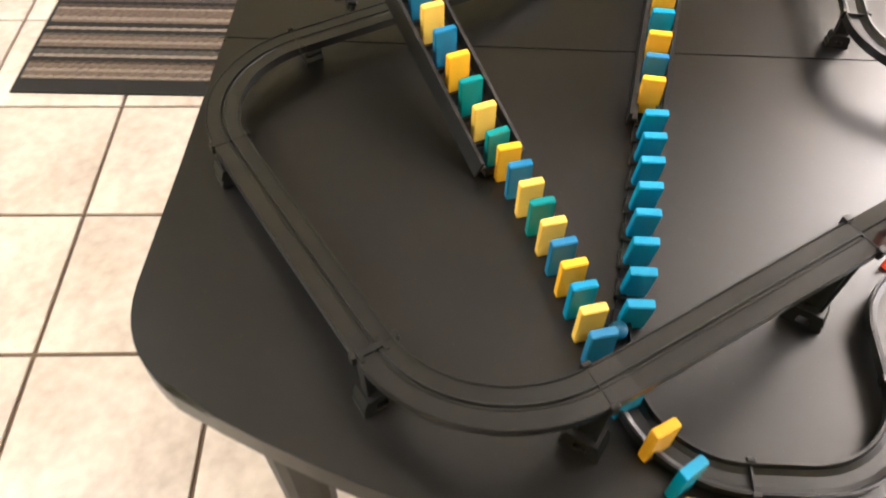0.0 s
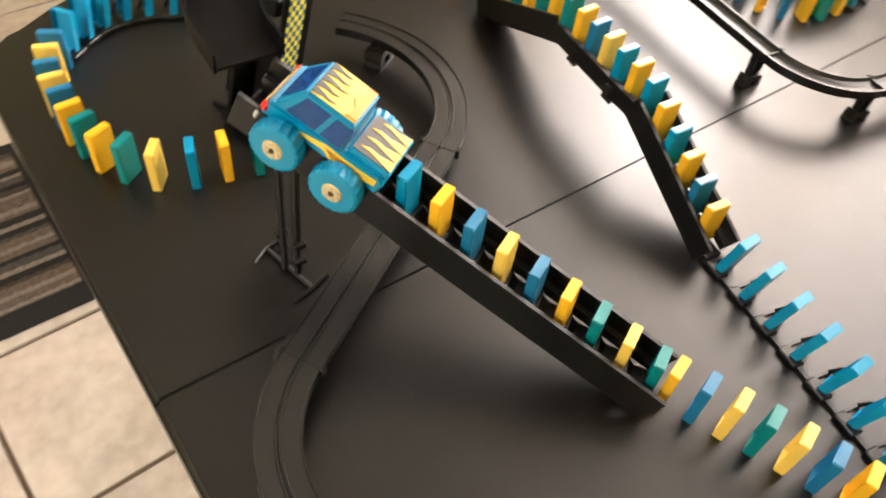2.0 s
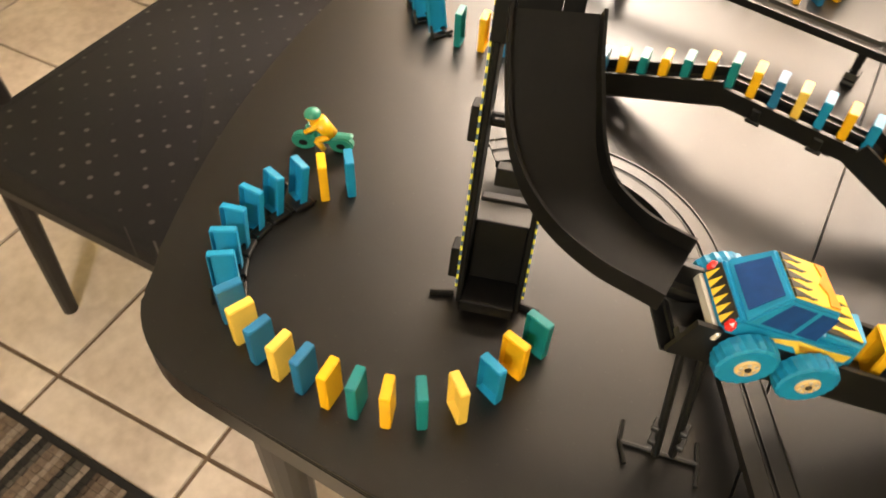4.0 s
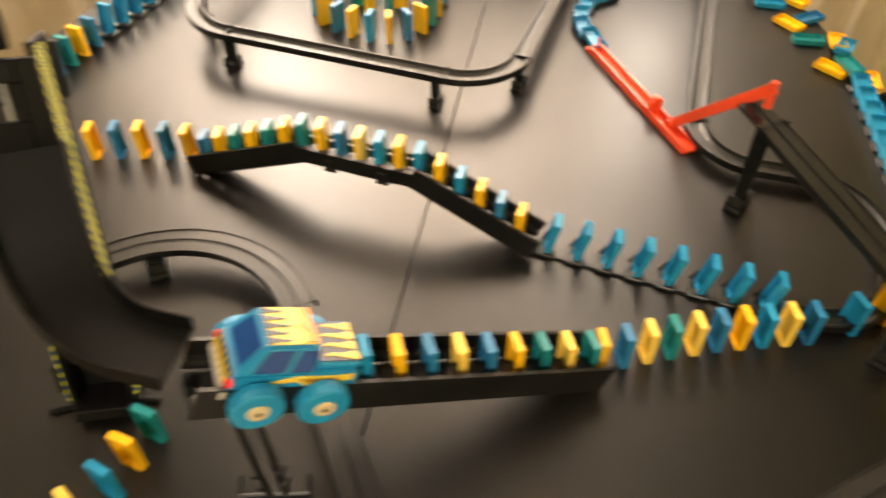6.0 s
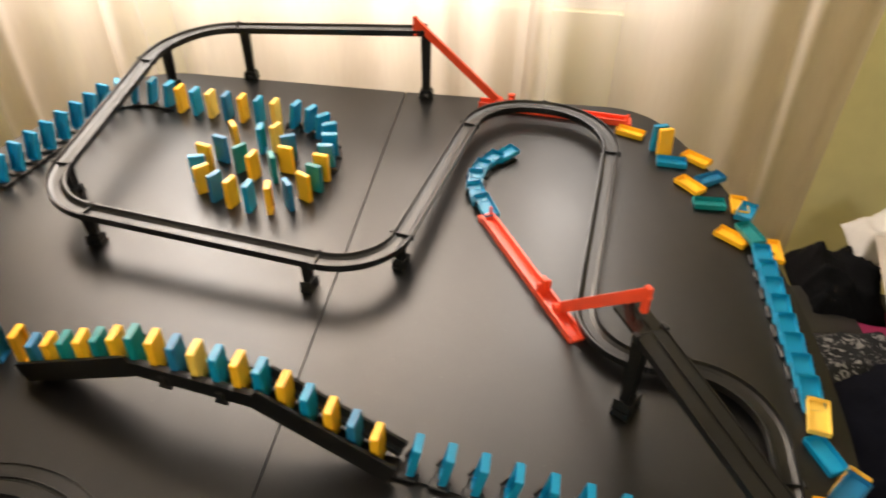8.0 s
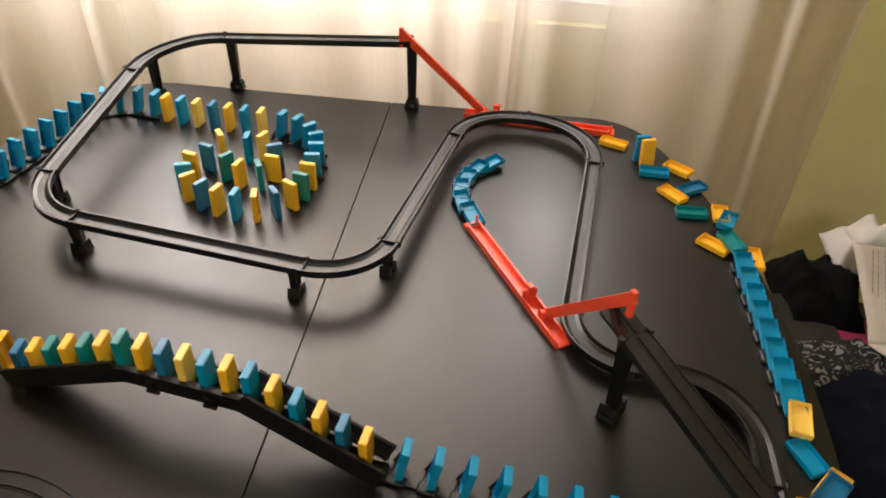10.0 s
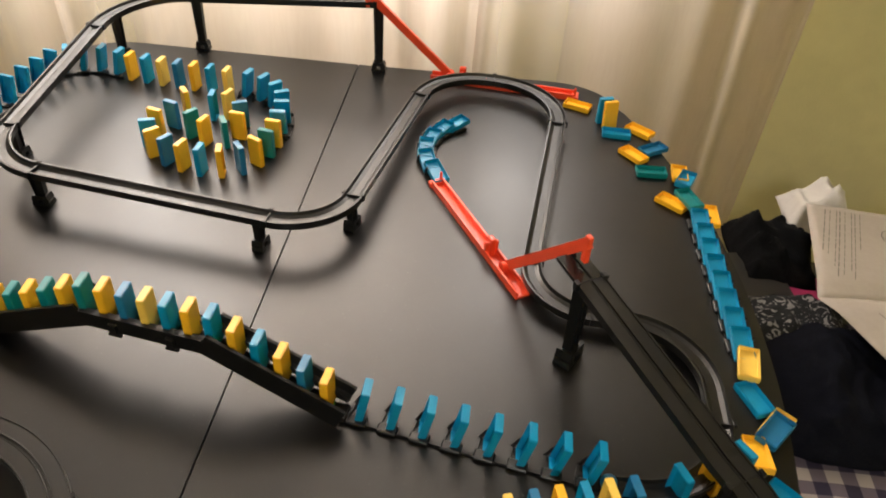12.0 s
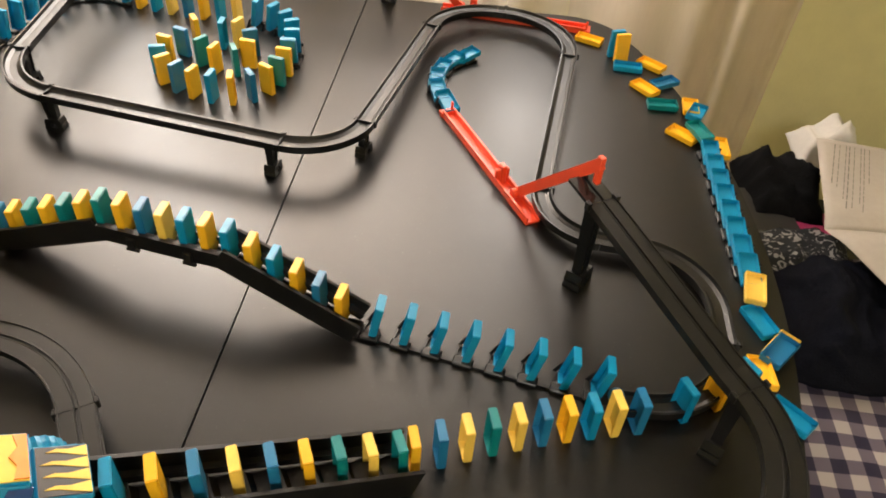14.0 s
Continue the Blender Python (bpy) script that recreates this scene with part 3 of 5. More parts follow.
G5 = "dominoes in the spiral"
pts = [(-0.369, 0.669), (-0.340, 0.664), (-0.311, 0.660), (-0.282, 0.657), (-0.253, 0.654), (-0.224, 0.651), (-0.194, 0.648)]
for i, p in enumerate(pts):
    stand(*p, *tangent(pts, i), "ybpnybp"[i], "standing in the row before the spiral", G5)
pts = [(-0.162, 0.645), (-0.133, 0.636), (-0.107, 0.618), (-0.088, 0.594), (-0.078, 0.564), (-0.075, 0.532)]
strip(pts, "curved black strip carrying blue dominoes round the spiral", side=-1.0)
for i, p in enumerate(pts):
    stand(*p, *tangent(pts, i), "b", "leaning in the spiral strip", G5, lean=9, z=T + 0.002)
pts = [(-0.075, 0.500), (-0.078, 0.471), (-0.087, 0.446), (-0.104, 0.424), (-0.129, 0.412), (-0.158, 0.411), (-0.187, 0.417), (-0.214, 0.427), (-0.240, 0.443), (-0.257, 0.468), (-0.258, 0.499), (-0.243, 0.526), (-0.236, 0.566), (-0.191, 0.565), (-0.168, 0.573), (-0.140, 0.545), (-0.134, 0.512), (-0.148, 0.489), (-0.178, 0.487), (-0.204, 0.505)]
for i, p in enumerate(pts):
    stand(*p, *tangent(pts, i), "ytynybynybynybpnytyt"[i], "standing in the spiral on the table", G5, flip=tangent(pts, i)[1] > 0)

# row along the bowed end, mostly toppled
G6 = "toppled dominoes along the bowed end"
for a, b, c, za, zb in (((0.378, 0.722), (0.421, 0.705), "y", 0, 0), ((0.438, 0.633), (0.482, 0.631), "b", 0, 0), ((0.481, 0.662), (0.519, 0.632), "y", 0, 0), ((0.496, 0.580), (0.535, 0.606), "n", 0, 0),
                         ((0.466, 0.589), (0.499, 0.552), "y", 0, 0), ((0.483, 0.525), (0.528, 0.527), "t", 0, 0), ((0.550, 0.546), (0.546, 0.504), "y", 0, 0.004), ((0.562, 0.522), (0.544, 0.482), "b", 0.006, 0.009),
                         ((0.511, 0.462), (0.543, 0.436), "y", 0, 0), ((0.541, 0.470), (0.558, 0.428), "t", 0.009, 0.009), ((0.578, 0.446), (0.577, 0.404), "y", 0, 0.0), ((0.574, 0.158), (0.566, 0.113), "p", 0.008, 0.006),
                         ((0.560, 0.112), (0.578, 0.070), "b", 0, 0), ((0.598, 0.072), (0.570, 0.038), "p", 0, 0), ((0.592, 0.060), (0.563, 0.026), "n", 0.008, 0.008), ((0.553, 0.034), (0.552, -0.012), "y", 0.004, 0.012), ((0.560, -0.020), (0.590, -0.048), "b", 0, 0)):
    fallen(*a, *b, c, "lying open side up", G6, za, zb)
stand(0.440, 0.672, 0.35, -0.94, "b", "standing behind a tipped yellow one", G6)
stand(0.450, 0.657, 0.35, -0.94, "y", "tipped against its neighbour", G6, lean=-8)
pts = [(0.559 + 0.0014 * k, 0.402 - 0.0333 * k) for k in range(8)]
strip(pts, "black strip under eight toppled blue dominoes", side=1.0)
for k, p in enumerate(pts):
    fallen(p[0], p[1] + 0.021, p[0] + 0.001, p[1] - 0.024, "b", "toppled in its strip", G6, 0.0100, 0.0012)

G7 = "toppled dominoes at the orange lever"
pts = [(0.196, 0.603), (0.174, 0.582), (0.161, 0.553), (0.157, 0.523), (0.163, 0.491), (0.179, 0.462)]
strip(pts, "curved black strip under toppled blue dominoes", side=-1.0)
for i, p in enumerate(pts):
    d = tangent(pts, i)
    fallen(p[0] - d[0] * 0.021, p[1] - d[1] * 0.021, p[0] + d[0] * 0.024, p[1] + d[1] * 0.024, "b", "toppled in a curved strip", G7, 0.0090, 0.0012)


# ---- chutes and bridge ----
def chute(name, parent, a, b, width=0.046, rail=0.017, steps=None, drop=0.015, low=0.0110):
    """A straight tray from a to b with two tall side rails and a stepped bed."""
    a, b = Vector(a), Vector(b)
    d = b - a
    flat = Vector((d.x, d.y, 0)).normalized()
    side = Vector((flat.y, -flat.x, 0))
    up = side.cross(d.normalized())
    for s in (-1, 1):
        bm = bmesh.new()
        sweep(bm, [a + side * s * width / 2, b + side * s * width / 2], [(-0.0018, -drop), (0.0018, -drop), (0.0018, rail), (-0.0018, rail)])
        part("side_rail", bm, BLACK_PLASTIC, parent)
        bm = bmesh.new()
        sweep(bm, [a + side * s * (width / 2 - 0.0048), b + side * s * (width / 2 - 0.0048)], [(-0.003, -0.004), (0.003, -0.004), (0.003, 0.001), (-0.003, 0.001)])
        part("ledge", bm, DARK_PLASTIC, parent)
    bm = bmesh.new()
    sweep(bm, [a.lerp(b, 0.14), b], [(-width / 2 + 0.002, -0.0195), (width / 2 - 0.002, -0.0195), (width / 2 - 0.002, -0.0180), (-width / 2 + 0.002, -0.0180)])
    part("bed", bm, BLACK_PLASTIC, parent)
    if steps:
        rise = (b.z - a.z) / steps
        for k in range(steps):
            c = a.lerp(b, (k + 0.5) / steps)
            half = d.to_2d().length / steps / 2
            bm = bmesh.new()
            w = width / 2 - 0.0075
            vs = []
            for s in (-1, 1):
                vs.append([bm.verts.new(c + side * s * w + flat * t + Vector((0, 0, z))) for t, z in ((-half, -low), (half * 0.62, -low), (half, -low + rise * 0.55), (half, -low - 0.004 + rise / 2), (-half, -low - 0.003 - rise / 2))])
            bm.faces.new(vs[0])
            bm.faces.new(vs[1][::-1])
            for j in range(5):
                bm.faces.new((vs[0][j], vs[0][(j + 1) % 5], vs[1][(j + 1) % 5], vs[1][j]))
            part("tread", bm, DARK_PLASTIC, parent)


R_LO, R_HI = Vector((0.206, -0.146, T + 0.0165)), Vector((-0.096, -0.327, T + 0.170))
ramp = thing("domino_ramp", "long black stepped ramp with tall side rails", "toy ramp")
chute("ramp", ramp, R_LO, R_HI, steps=13)
for s in (-1, 1):
    bm = bmesh.new()
    rod(bm, (-0.056 + s * 0.006, -0.327 + s * 0.003, T + 0.002), (-0.074 + s * 0.007, -0.314 + s * 0.004, T + 0.142), 0.0034, 0.0030, 8)
    for k in range(2):
        f = 0.14 + 0.12 * k
        c = Vector((-0.056 + s * 0.010 - 0.018 * f, -0.327 + s * 0.003 + 0.013 * f, T + 0.142 * f))
        box(bm, -0.003, 0.003, -0.0055, 0.0055, -0.003, 0.003, 0.0008, Matrix.Translation(c))
    part("support_post", bm, BLACK_PLASTIC, ramp)
for a, b in (((-0.090, -0.334), (-0.030, -0.321)), ((-0.090, -0.334), (-0.094, -0.316)), ((-0.090, -0.334), (-0.080, -0.350)), ((-0.030, -0.321), (-0.036, -0.304)), ((-0.030, -0.321), (-0.026, -0.340))):
    bm = bmesh.new()
    rod(bm, (*a, T + 0.0024), (*b, T + 0.0024), 0.0020, None, 6)
    part("foot_bar", bm, BLACK_PLASTIC, ramp)
G8 = "dominoes on the long ramp"
d = (R_LO - R_HI).normalized()
for k in range(9):
    u = (k + 0.27) / 13
    p = R_LO.lerp(R_HI, u)
    stand(p.x, p.y, math.cos(radians(25)), math.sin(radians(25)), "tptynpnyb"[k], "standing on a step of the black ramp", G8, z=p.z - 0.0108)

bridge = thing("domino_bridge", "black three-part bridge carrying a row of dominoes", "toy bridge")
B = [Vector((0.135, 0.0095, T + 0.0155)), Vector((-0.006, 0.0325, T + 0.081)), Vector((-0.141, 0.0545, T + 0.081)), Vector((-0.298, 0.0795, T + 0.0155))]
chute("bridge", bridge, B[0], B[1], width=0.033, rail=0.013, steps=6, low=0.0132)
chute("bridge", bridge, B[1], B[2], width=0.033, rail=0.004, steps=5, low=0.0132)
chute("bridge", bridge, B[3], B[2], width=0.033, rail=0.011, steps=7, low=0.0132)
mid = (B[1] + B[2]) / 2
yaw_b = math.degrees(math.atan2(B[2].y - B[1].y, B[2].x - B[1].x))
for side in (-1, 1):
    for along in (-0.034, 0.030):
        bm = boxes((-0.0075, 0.0075, -0.0022, 0.0022, -0.0195, -0.0152), (-0.0045, 0.0045, -0.0030, 0.0030, -0.0152, -0.0020), bev=0.0008)
        part("lug", bm, BLACK_PLASTIC, bridge).matrix_local = Matrix.Translation(mid) @ pose(0, 0, 0, 0, 0, yaw_b) @ Matrix.Translation((along, side * 0.0187, 0))
G9 = "dominoes on the bridge"
for j, c in enumerate("ynybybybpnytytytyn"):
    x = 0.115 - 0.0234 * j
    f = (x - B[0].x) / (B[3].x - B[0].x)
    a, b = (B[0], B[1]) if x > B[1].x else (B[1], B[2]) if x > B[2].x else (B[3], B[2])
    p = a.lerp(b, (x - a.x) / (b.x - a.x))
    turn = radians(-8 + 14 * f)
    stand(p.x, p.y, math.cos(turn), math.sin(turn), c, "standing on the black bridge", G9, z=p.z - 0.0142)


# ---- tracks ----
TW = 0.017
PROFILE = [(-TW, -0.0075), (-TW + 0.0022, -0.0075), (-TW + 0.0022, -0.0022), (TW - 0.0022, -0.0022), (TW - 0.0022, -0.0075), (TW, -0.0075), (TW, 0.0018), (TW - 0.0014, 0.0018), (TW - 0.0018, 0.0004),
           (0.0026, 0.0004), (0.0022, 0.0010), (0.0013, 0.0010), (0.0010, -0.0012), (-0.0010, -0.0012), (-0.0013, 0.0010), (-0.0022, 0.0010), (-0.0026, 0.0004), (-TW + 0.0018, 0.0004), (-TW + 0.0014, 0.0018), (-TW, 0.0018)]


UH = 0.0126
CHANNEL = [(-UH, -0.0075), (-UH + 0.0022, -0.0078), (-UH + 0.0040, -0.0062), (UH - 0.0040, -0.0062), (UH - 0.0022, -0.0078), (UH, -0.0075), (UH + 0.0006, 0.0030), (UH - 0.0018, 0.0032), (UH - 0.0034, -0.0012),
           (0.0045, -0.0032), (-0.0045, -0.0032), (-UH + 0.0034, -0.0012), (-UH + 0.0018, 0.0032), (-UH - 0.0006, 0.0030)]


def track(label, corners, profile=PROFILE, TW=TW):
    t = thing("toy_track", label, "toy track", "black toy tracks")
    for piece in rounded(corners):
        bm = bmesh.new()
        sweep(bm, piece, profile)
        part("track_piece", bm, TRACK, t)
        if (piece[-1] - piece[0]).length < 0.05:
            continue
        d = (piece[1] - piece[0]).normalized()
        side = Vector((d.y, -d.x, 0)).normalized()
        bm = bmesh.new()
        for s in (-1, 1):
            box(bm, -0.0035, 0.0035, -0.002, 0.002, -0.006, 0.0042, 0.0006, Matrix.Translation(piece[0] + side * s * (TW + 0.001)) @ pose(0, 0, 0, 0, 0, math.degrees(math.atan2(d.y, d.x))))
        sweep(bm, [piece[0] - d * 0.0008, piece[0] + d * 0.0008], [(-TW, -0.0070), (TW, -0.0070), (TW, 0.0008), (-TW, 0.0008)])
        part("joint", bm, BLACK_PLASTIC, t)
    return t


def post(x, y, top, yaw, track_thing, stout=1.0):
    """A tapered post with a faceted foot that has a square hole."""
    h = top - 0.0078 - T
    bm = bmesh.new()
    w0, w1, q = 0.0070 * stout, 0.0088 * stout, 0.0052 * stout
    sec = [(-1, -1), (-0.72, -1), (-0.72, -0.4), (0.72, -0.4), (0.72, -1), (1, -1), (1, 1), (0.72, 1), (0.72, 0.4), (-0.72, 0.4), (-0.72, 1), (-1, 1)]
    lo = [bm.verts.new((a * w0, b * q * 0.75, 0.010)) for a, b in sec]
    hi = [bm.verts.new((a * w1, b * q, h)) for a, b in sec]
    bm.faces.new(lo[::-1])
    bm.faces.new(hi)
    for i in range(12):
        bm.faces.new((lo[i], lo[(i + 1) % 12], hi[(i + 1) % 12], hi[i]))
    p = part("post", bm, BLACK_PLASTIC, track_thing)
    p.matrix_local = pose(x, y, T + 0.0003, 0, 0, yaw)
    part("foot", foot_mesh(), BLACK_PLASTIC, p).matrix_local = Matrix.Diagonal((0.76 * stout, 0.72 * stout, 0.80 * stout, 1))
    return p


def foot_mesh():
    """A faceted ring with a square hole and four small toes."""
    bm = bmesh.new()
    out = [(-0.0105, 0), (-0.0165, 0), (-0.0170, 0.004), (-0.0150, 0.008), (-0.0160, 0.012), (-0.0125, 0.0205), (0.0125, 0.0205), (0.0160, 0.012), (0.0150, 0.008), (0.0170, 0.004), (0.0165, 0), (0.0105, 0)]
    inn = [(-0.0045, 0.004), (-0.0050, 0.004), (-0.0055, 0.005), (-0.0055, 0.007), (-0.0055, 0.009), (-0.0045, 0.0125), (0.0045, 0.0125), (0.0055, 0.009), (0.0055, 0.007), (0.0055, 0.005), (0.0050, 0.004), (0.0045, 0.004)]
    rings = [[bm.verts.new((x, y, z)) for x, z in pts] for pts, y in ((out, -0.0105), (inn, -0.0105), (inn, 0.0105), (out, 0.0105))]
    for a, b in zip(rings, rings[1:] + rings[:1]):
        for k in range(12):
            bm.faces.new((a[k], a[(k + 1) % 12], b[(k + 1) % 12], b[k]))
    return bm


far = track("raised black marble track winding in front of the curtain", [
    (0.036, 0.785, T + 0.128, 0), (-0.428, 0.809, T + 0.090, 0.115), (-0.421, 0.316, T + 0.056, 0.095), (0.068, 0.247, T + 0.052, 0.085), (0.148, 0.735, T + 0.030, 0.105), (0.374, 0.735, T + 0.026, 0.11),
    (0.313, 0.186, T + 0.020, 0.075), (0.522, 0.175, T + 0.016, 0.090), (0.521, -0.046, T + 0.012, 0.09), (0.384, -0.046, T + 0.010, 0)], CHANNEL, UH)
for x, y, z, yaw in ((0.040, 0.785, 0.126, 0), (-0.292, 0.802, 0.102, 0), (-0.418, 0.742, 0.086, 70), (-0.424, 0.404, 0.060, 90), (-0.340, 0.304, 0.055, 0), (-0.028, 0.261, 0.052, 82), (0.080, 0.322, 0.050, 75)):
    post(x, y, T + z, yaw, far)

near = track("raised black racing track with a ramp and a wide loop", [
    (0.371, 0.121, T + 0.1235, 0), (0.482, -0.064, T + 0.0985, 0.001), (0.552, -0.181, T + 0.096, 0.120), (0.260, -0.380, T + 0.046, 0.3), (0.112, -0.480, T + 0.036, 0.120), (-0.186, 0.007, T + 0.034, 0.146), (-0.322, -0.120, T + 0.032, 0)])
for x, y, z, yaw in ((0.366, 0.124, 0.122, 60), (0.492, -0.080, 0.096, 60), (0.462, -0.246, 0.090, -55), (0.223, -0.412, 0.040, -55), (0.028, -0.366, 0.034, 35), (-0.272, -0.099, 0.0325, -60)):
    post(x, y, T + z, yaw, near, 1.35)
bm = bmesh.new()
sweep(bm, [Vector((0.349, 0.157, T + 0.1275)), Vector((0.3706, 0.1217, T + 0.1240))], [(-TW + 0.001, -0.004), (TW - 0.001, -0.004), (TW - 0.001, 0), (0.0032, 0), (0.0026, -0.002), (-0.0026, -0.002), (-0.0032, 0), (-TW + 0.001, 0)])
part("start_plate", bm, GLOSSY_BLACK, near, "glossy black starting plate")
for s in (-1, 1):
    bm = boxes((-0.004, 0.004, -0.0022, 0.0022, -0.006, 0.0036), bev=0.0007)
    part("start_clip", bm, BLACK_PLASTIC, near).matrix_local = pose(0.3706 + s * 0.0140, 0.1217 + s * 0.0088, T + 0.1240, 0, 0, -59)

ball = bmesh.new()
bmesh.ops.create_uvsphere(ball, u_segments=24, v_segments=16, radius=0.0083)
ob = part("marble", ball, NAVY, None, "small glossy blue marble resting in the black track", smooth=True)
ob.location = (0.398, -0.046, T + 0.0096 + 0.0086)
tagged(ob, "", "marble")


# ---- orange trigger levers ----
def lever(a, b, pivot, tip, label, tab):
    t = thing("trigger_lever", label, "toy lever", "orange trigger levers")
    a, b = Vector((*a, T + 0.0005)), Vector((*b, T + 0.0005))
    bm = bmesh.new()
    sweep(bm, [a, b], [(-0.010, 0), (0.010, 0), (0.010, 0.011), (0.0072, 0.011), (0.0072, 0.003), (-0.0072, 0.003), (-0.0072, 0.011), (-0.010, 0.011)])
    part("channel", bm, RED, t)
    d = (b - a).normalized()
    yaw = math.degrees(math.atan2(d.y, d.x))
    bm = boxes((-0.010, 0.010, -0.003, 0.003, 0.002, 0.024), (-0.004, 0.004, -0.006, 0.006, 0.0, 0.030), bev=0.0015)
    part("tab", bm, RED, t).matrix_local = Matrix.Translation(a.lerp(b, tab)) @ pose(0, 0, 0, 0, 0, yaw + 90)
    bm = boxes((-0.008, 0.004, -0.012, 0.012, 0.0, 0.007), (-0.003, 0.001, 0.004, 0.0075, 0.0, 0.022), bev=0.001)
    part("end_stop", bm, RED, t).matrix_local = Matrix.Translation(a) @ pose(0, 0, 0, 0, 0, yaw)
    p, q = Vector((*pivot, T + 0.012)), Vector(tip)
    bm = bmesh.new()
    sweep(bm, [p, q], [(-0.003, -0.0065), (0.003, -0.0065), (0.003, 0.0065), (-0.003, 0.0065)])
    dd = (q - p).normalized()
    part("arm", bm, RED, t)
    bm = bmesh.new()
    yw = math.degrees(math.atan2(dd.y, dd.x))
    box(bm, -0.005, 0.003, -0.0032, 0.0032, -0.026, 0.008, 0.001, Matrix.Translation(q) @ pose(0, 0, 0, 0, 0, yw))
    part("hook", bm, RED, t)
    bm = bmesh.new()
    s = Vector((-dd.y, dd.x, 0)).normalized() * 0.0095
    rod(bm, p - s, p + s, 0.0065, None, 14)
    part("hinge", bm, RED, t)
    return t


lever((0.184, 0.438), (0.313, 0.217), (0.292, 0.262), (0.364, 0.140, T + 0.158), "orange-red trigger lever with a raised arm on the ramp", 0.66)
lever((0.394, 0.747), (0.138, 0.771), (0.172, 0.768), (0.022, 0.776, T + 0.146), "orange-red trigger lever leaning on the track's high end", 0.78)


# ---- domino lift with slide ----
lift = thing("domino_lift", "tall black toy lift with checkered belt and curved slide", "toy lift")
L0, L1 = Vector((-0.246, -0.262, T)), Vector((-0.272, -0.168, T + 0.33))
ld = (L1 - L0).normalized()
lx = Vector((0.95, 0.31, 0)).normalized()
for s in (-1, 1):
    bm = bmesh.new()
    off = lx * s * 0.026
    yv = ld.cross(lx)
    m = Matrix(((lx.x, yv.x, ld.x, 0), (lx.y, yv.y, ld.y, 0), (lx.z, yv.z, ld.z, 0), (0, 0, 0, 1)))
    m.translation = (L0 + L1) / 2 + off
    box(bm, -0.0025, 0.0025, -0.018, 0.018, -0.172, 0.172, 0.001, m)
    part("side_wall", bm, MATTE_BLACK, lift)
FRAME = Matrix(((lx.x, yv.x, ld.x, 0), (lx.y, yv.y, ld.y, 0), (lx.z, yv.z, ld.z, 0), (0, 0, 0, 1)))


def lift_box(name, mat, x0, x1, y0, y1, z0, z1, bev=0.001, label=""):
    m = FRAME.copy()
    m.translation = L0
    bm = bmesh.new()
    box(bm, x0, x1, y0, y1, z0, z1, bev, m)
    return part(name, bm, mat, lift, label)


m = FRAME.copy()
m.translation = L0
for sx in (-1, 1):
    belt = part("belt", boxes((-0.0009, 0.0009, -0.0105, 0.0105, 0.015, 0.340)), CHECKER, lift, "yellow and blue checkered belt")
    belt.matrix_local = m @ Matrix.Translation((sx * 0.0298, -0.004, 0))
lift_box("base_plate", MATTE_BLACK, -0.0235, 0.0235, -0.030, 0.030, 0.001, 0.012)
lift_box("base_wall", MATTE_BLACK, -0.0235, 0.0235, 0.010, 0.014, 0.012, 0.072)
bm = bmesh.new()
rod(bm, (-0.0235, 0.004, 0.170), (0.0235, 0.004, 0.170), 0.006, None, 14)
roller = part("roller", bm, MATTE_BLACK, lift)
roller.matrix_local = m
lift_box("cup", MATTE_BLACK, -0.012, 0.010, -0.010, 0.006, 0.118, 0.134)
for z in (0.10, 0.17, 0.24, 0.295):
    lift_box("cleat", MATTE_BLACK, -0.021, 0.021, -0.006, 0.006, z, z + 0.004)
for side_x in (-1, 1):
    lift_box("head_box", MATTE_BLACK, side_x * 0.0245 - 0.006, side_x * 0.0245 + 0.006, 0.0185, 0.030, 0.290, 0.335)
lift_box("head_plate", MATTE_BLACK, -0.0156, 0.0156, -0.026, -0.020, 0.232, 0.288)
lift_box("head_frame", MATTE_BLACK, -0.031, -0.016, -0.026, -0.019, 0.240, 0.335)
lift_box("head_frame", MATTE_BLACK, 0.016, 0.031, -0.026, -0.019, 0.240, 0.335)
lift_box("head_frame", MATTE_BLACK, -0.0158, 0.0158, -0.026, -0.019, 0.318, 0.335)
for side_x in (-1, 1):
    lift_box("head_cheek", MATTE_BLACK, *sorted((side_x * 0.0055, side_x * 0.0157)), -0.0262, -0.0203, 0.2884, 0.3178)
lift_box("slot_bar", SILVER, -0.0016, 0.0016, -0.0180, -0.0150, 0.240, 0.322, label="bright metal slot bar")
lift_box("crank_bracket", MATTE_BLACK, -0.020, 0.006, -0.003, 0.003, 0.336, 0.366)
lift_box("pulley_box", MATTE_BLACK, -0.039, -0.0285, -0.012, 0.010, 0.154, 0.184)
lift_box("pulley_box", MATTE_BLACK, -0.039, -0.0285, -0.012, 0.010, 0.022, 0.052)
for x in (-0.030, 0.030):
    bm = bmesh.new()
    a = L0 + lx * x
    rod(bm, a + Vector((0, -0.006, 0.003)), a + lx * (0.02 if x > 0 else -0.02) + Vector((0, -0.010, 0.003)), 0.003, None, 8)
    part("foot_peg", bm, MATTE_BLACK, lift)


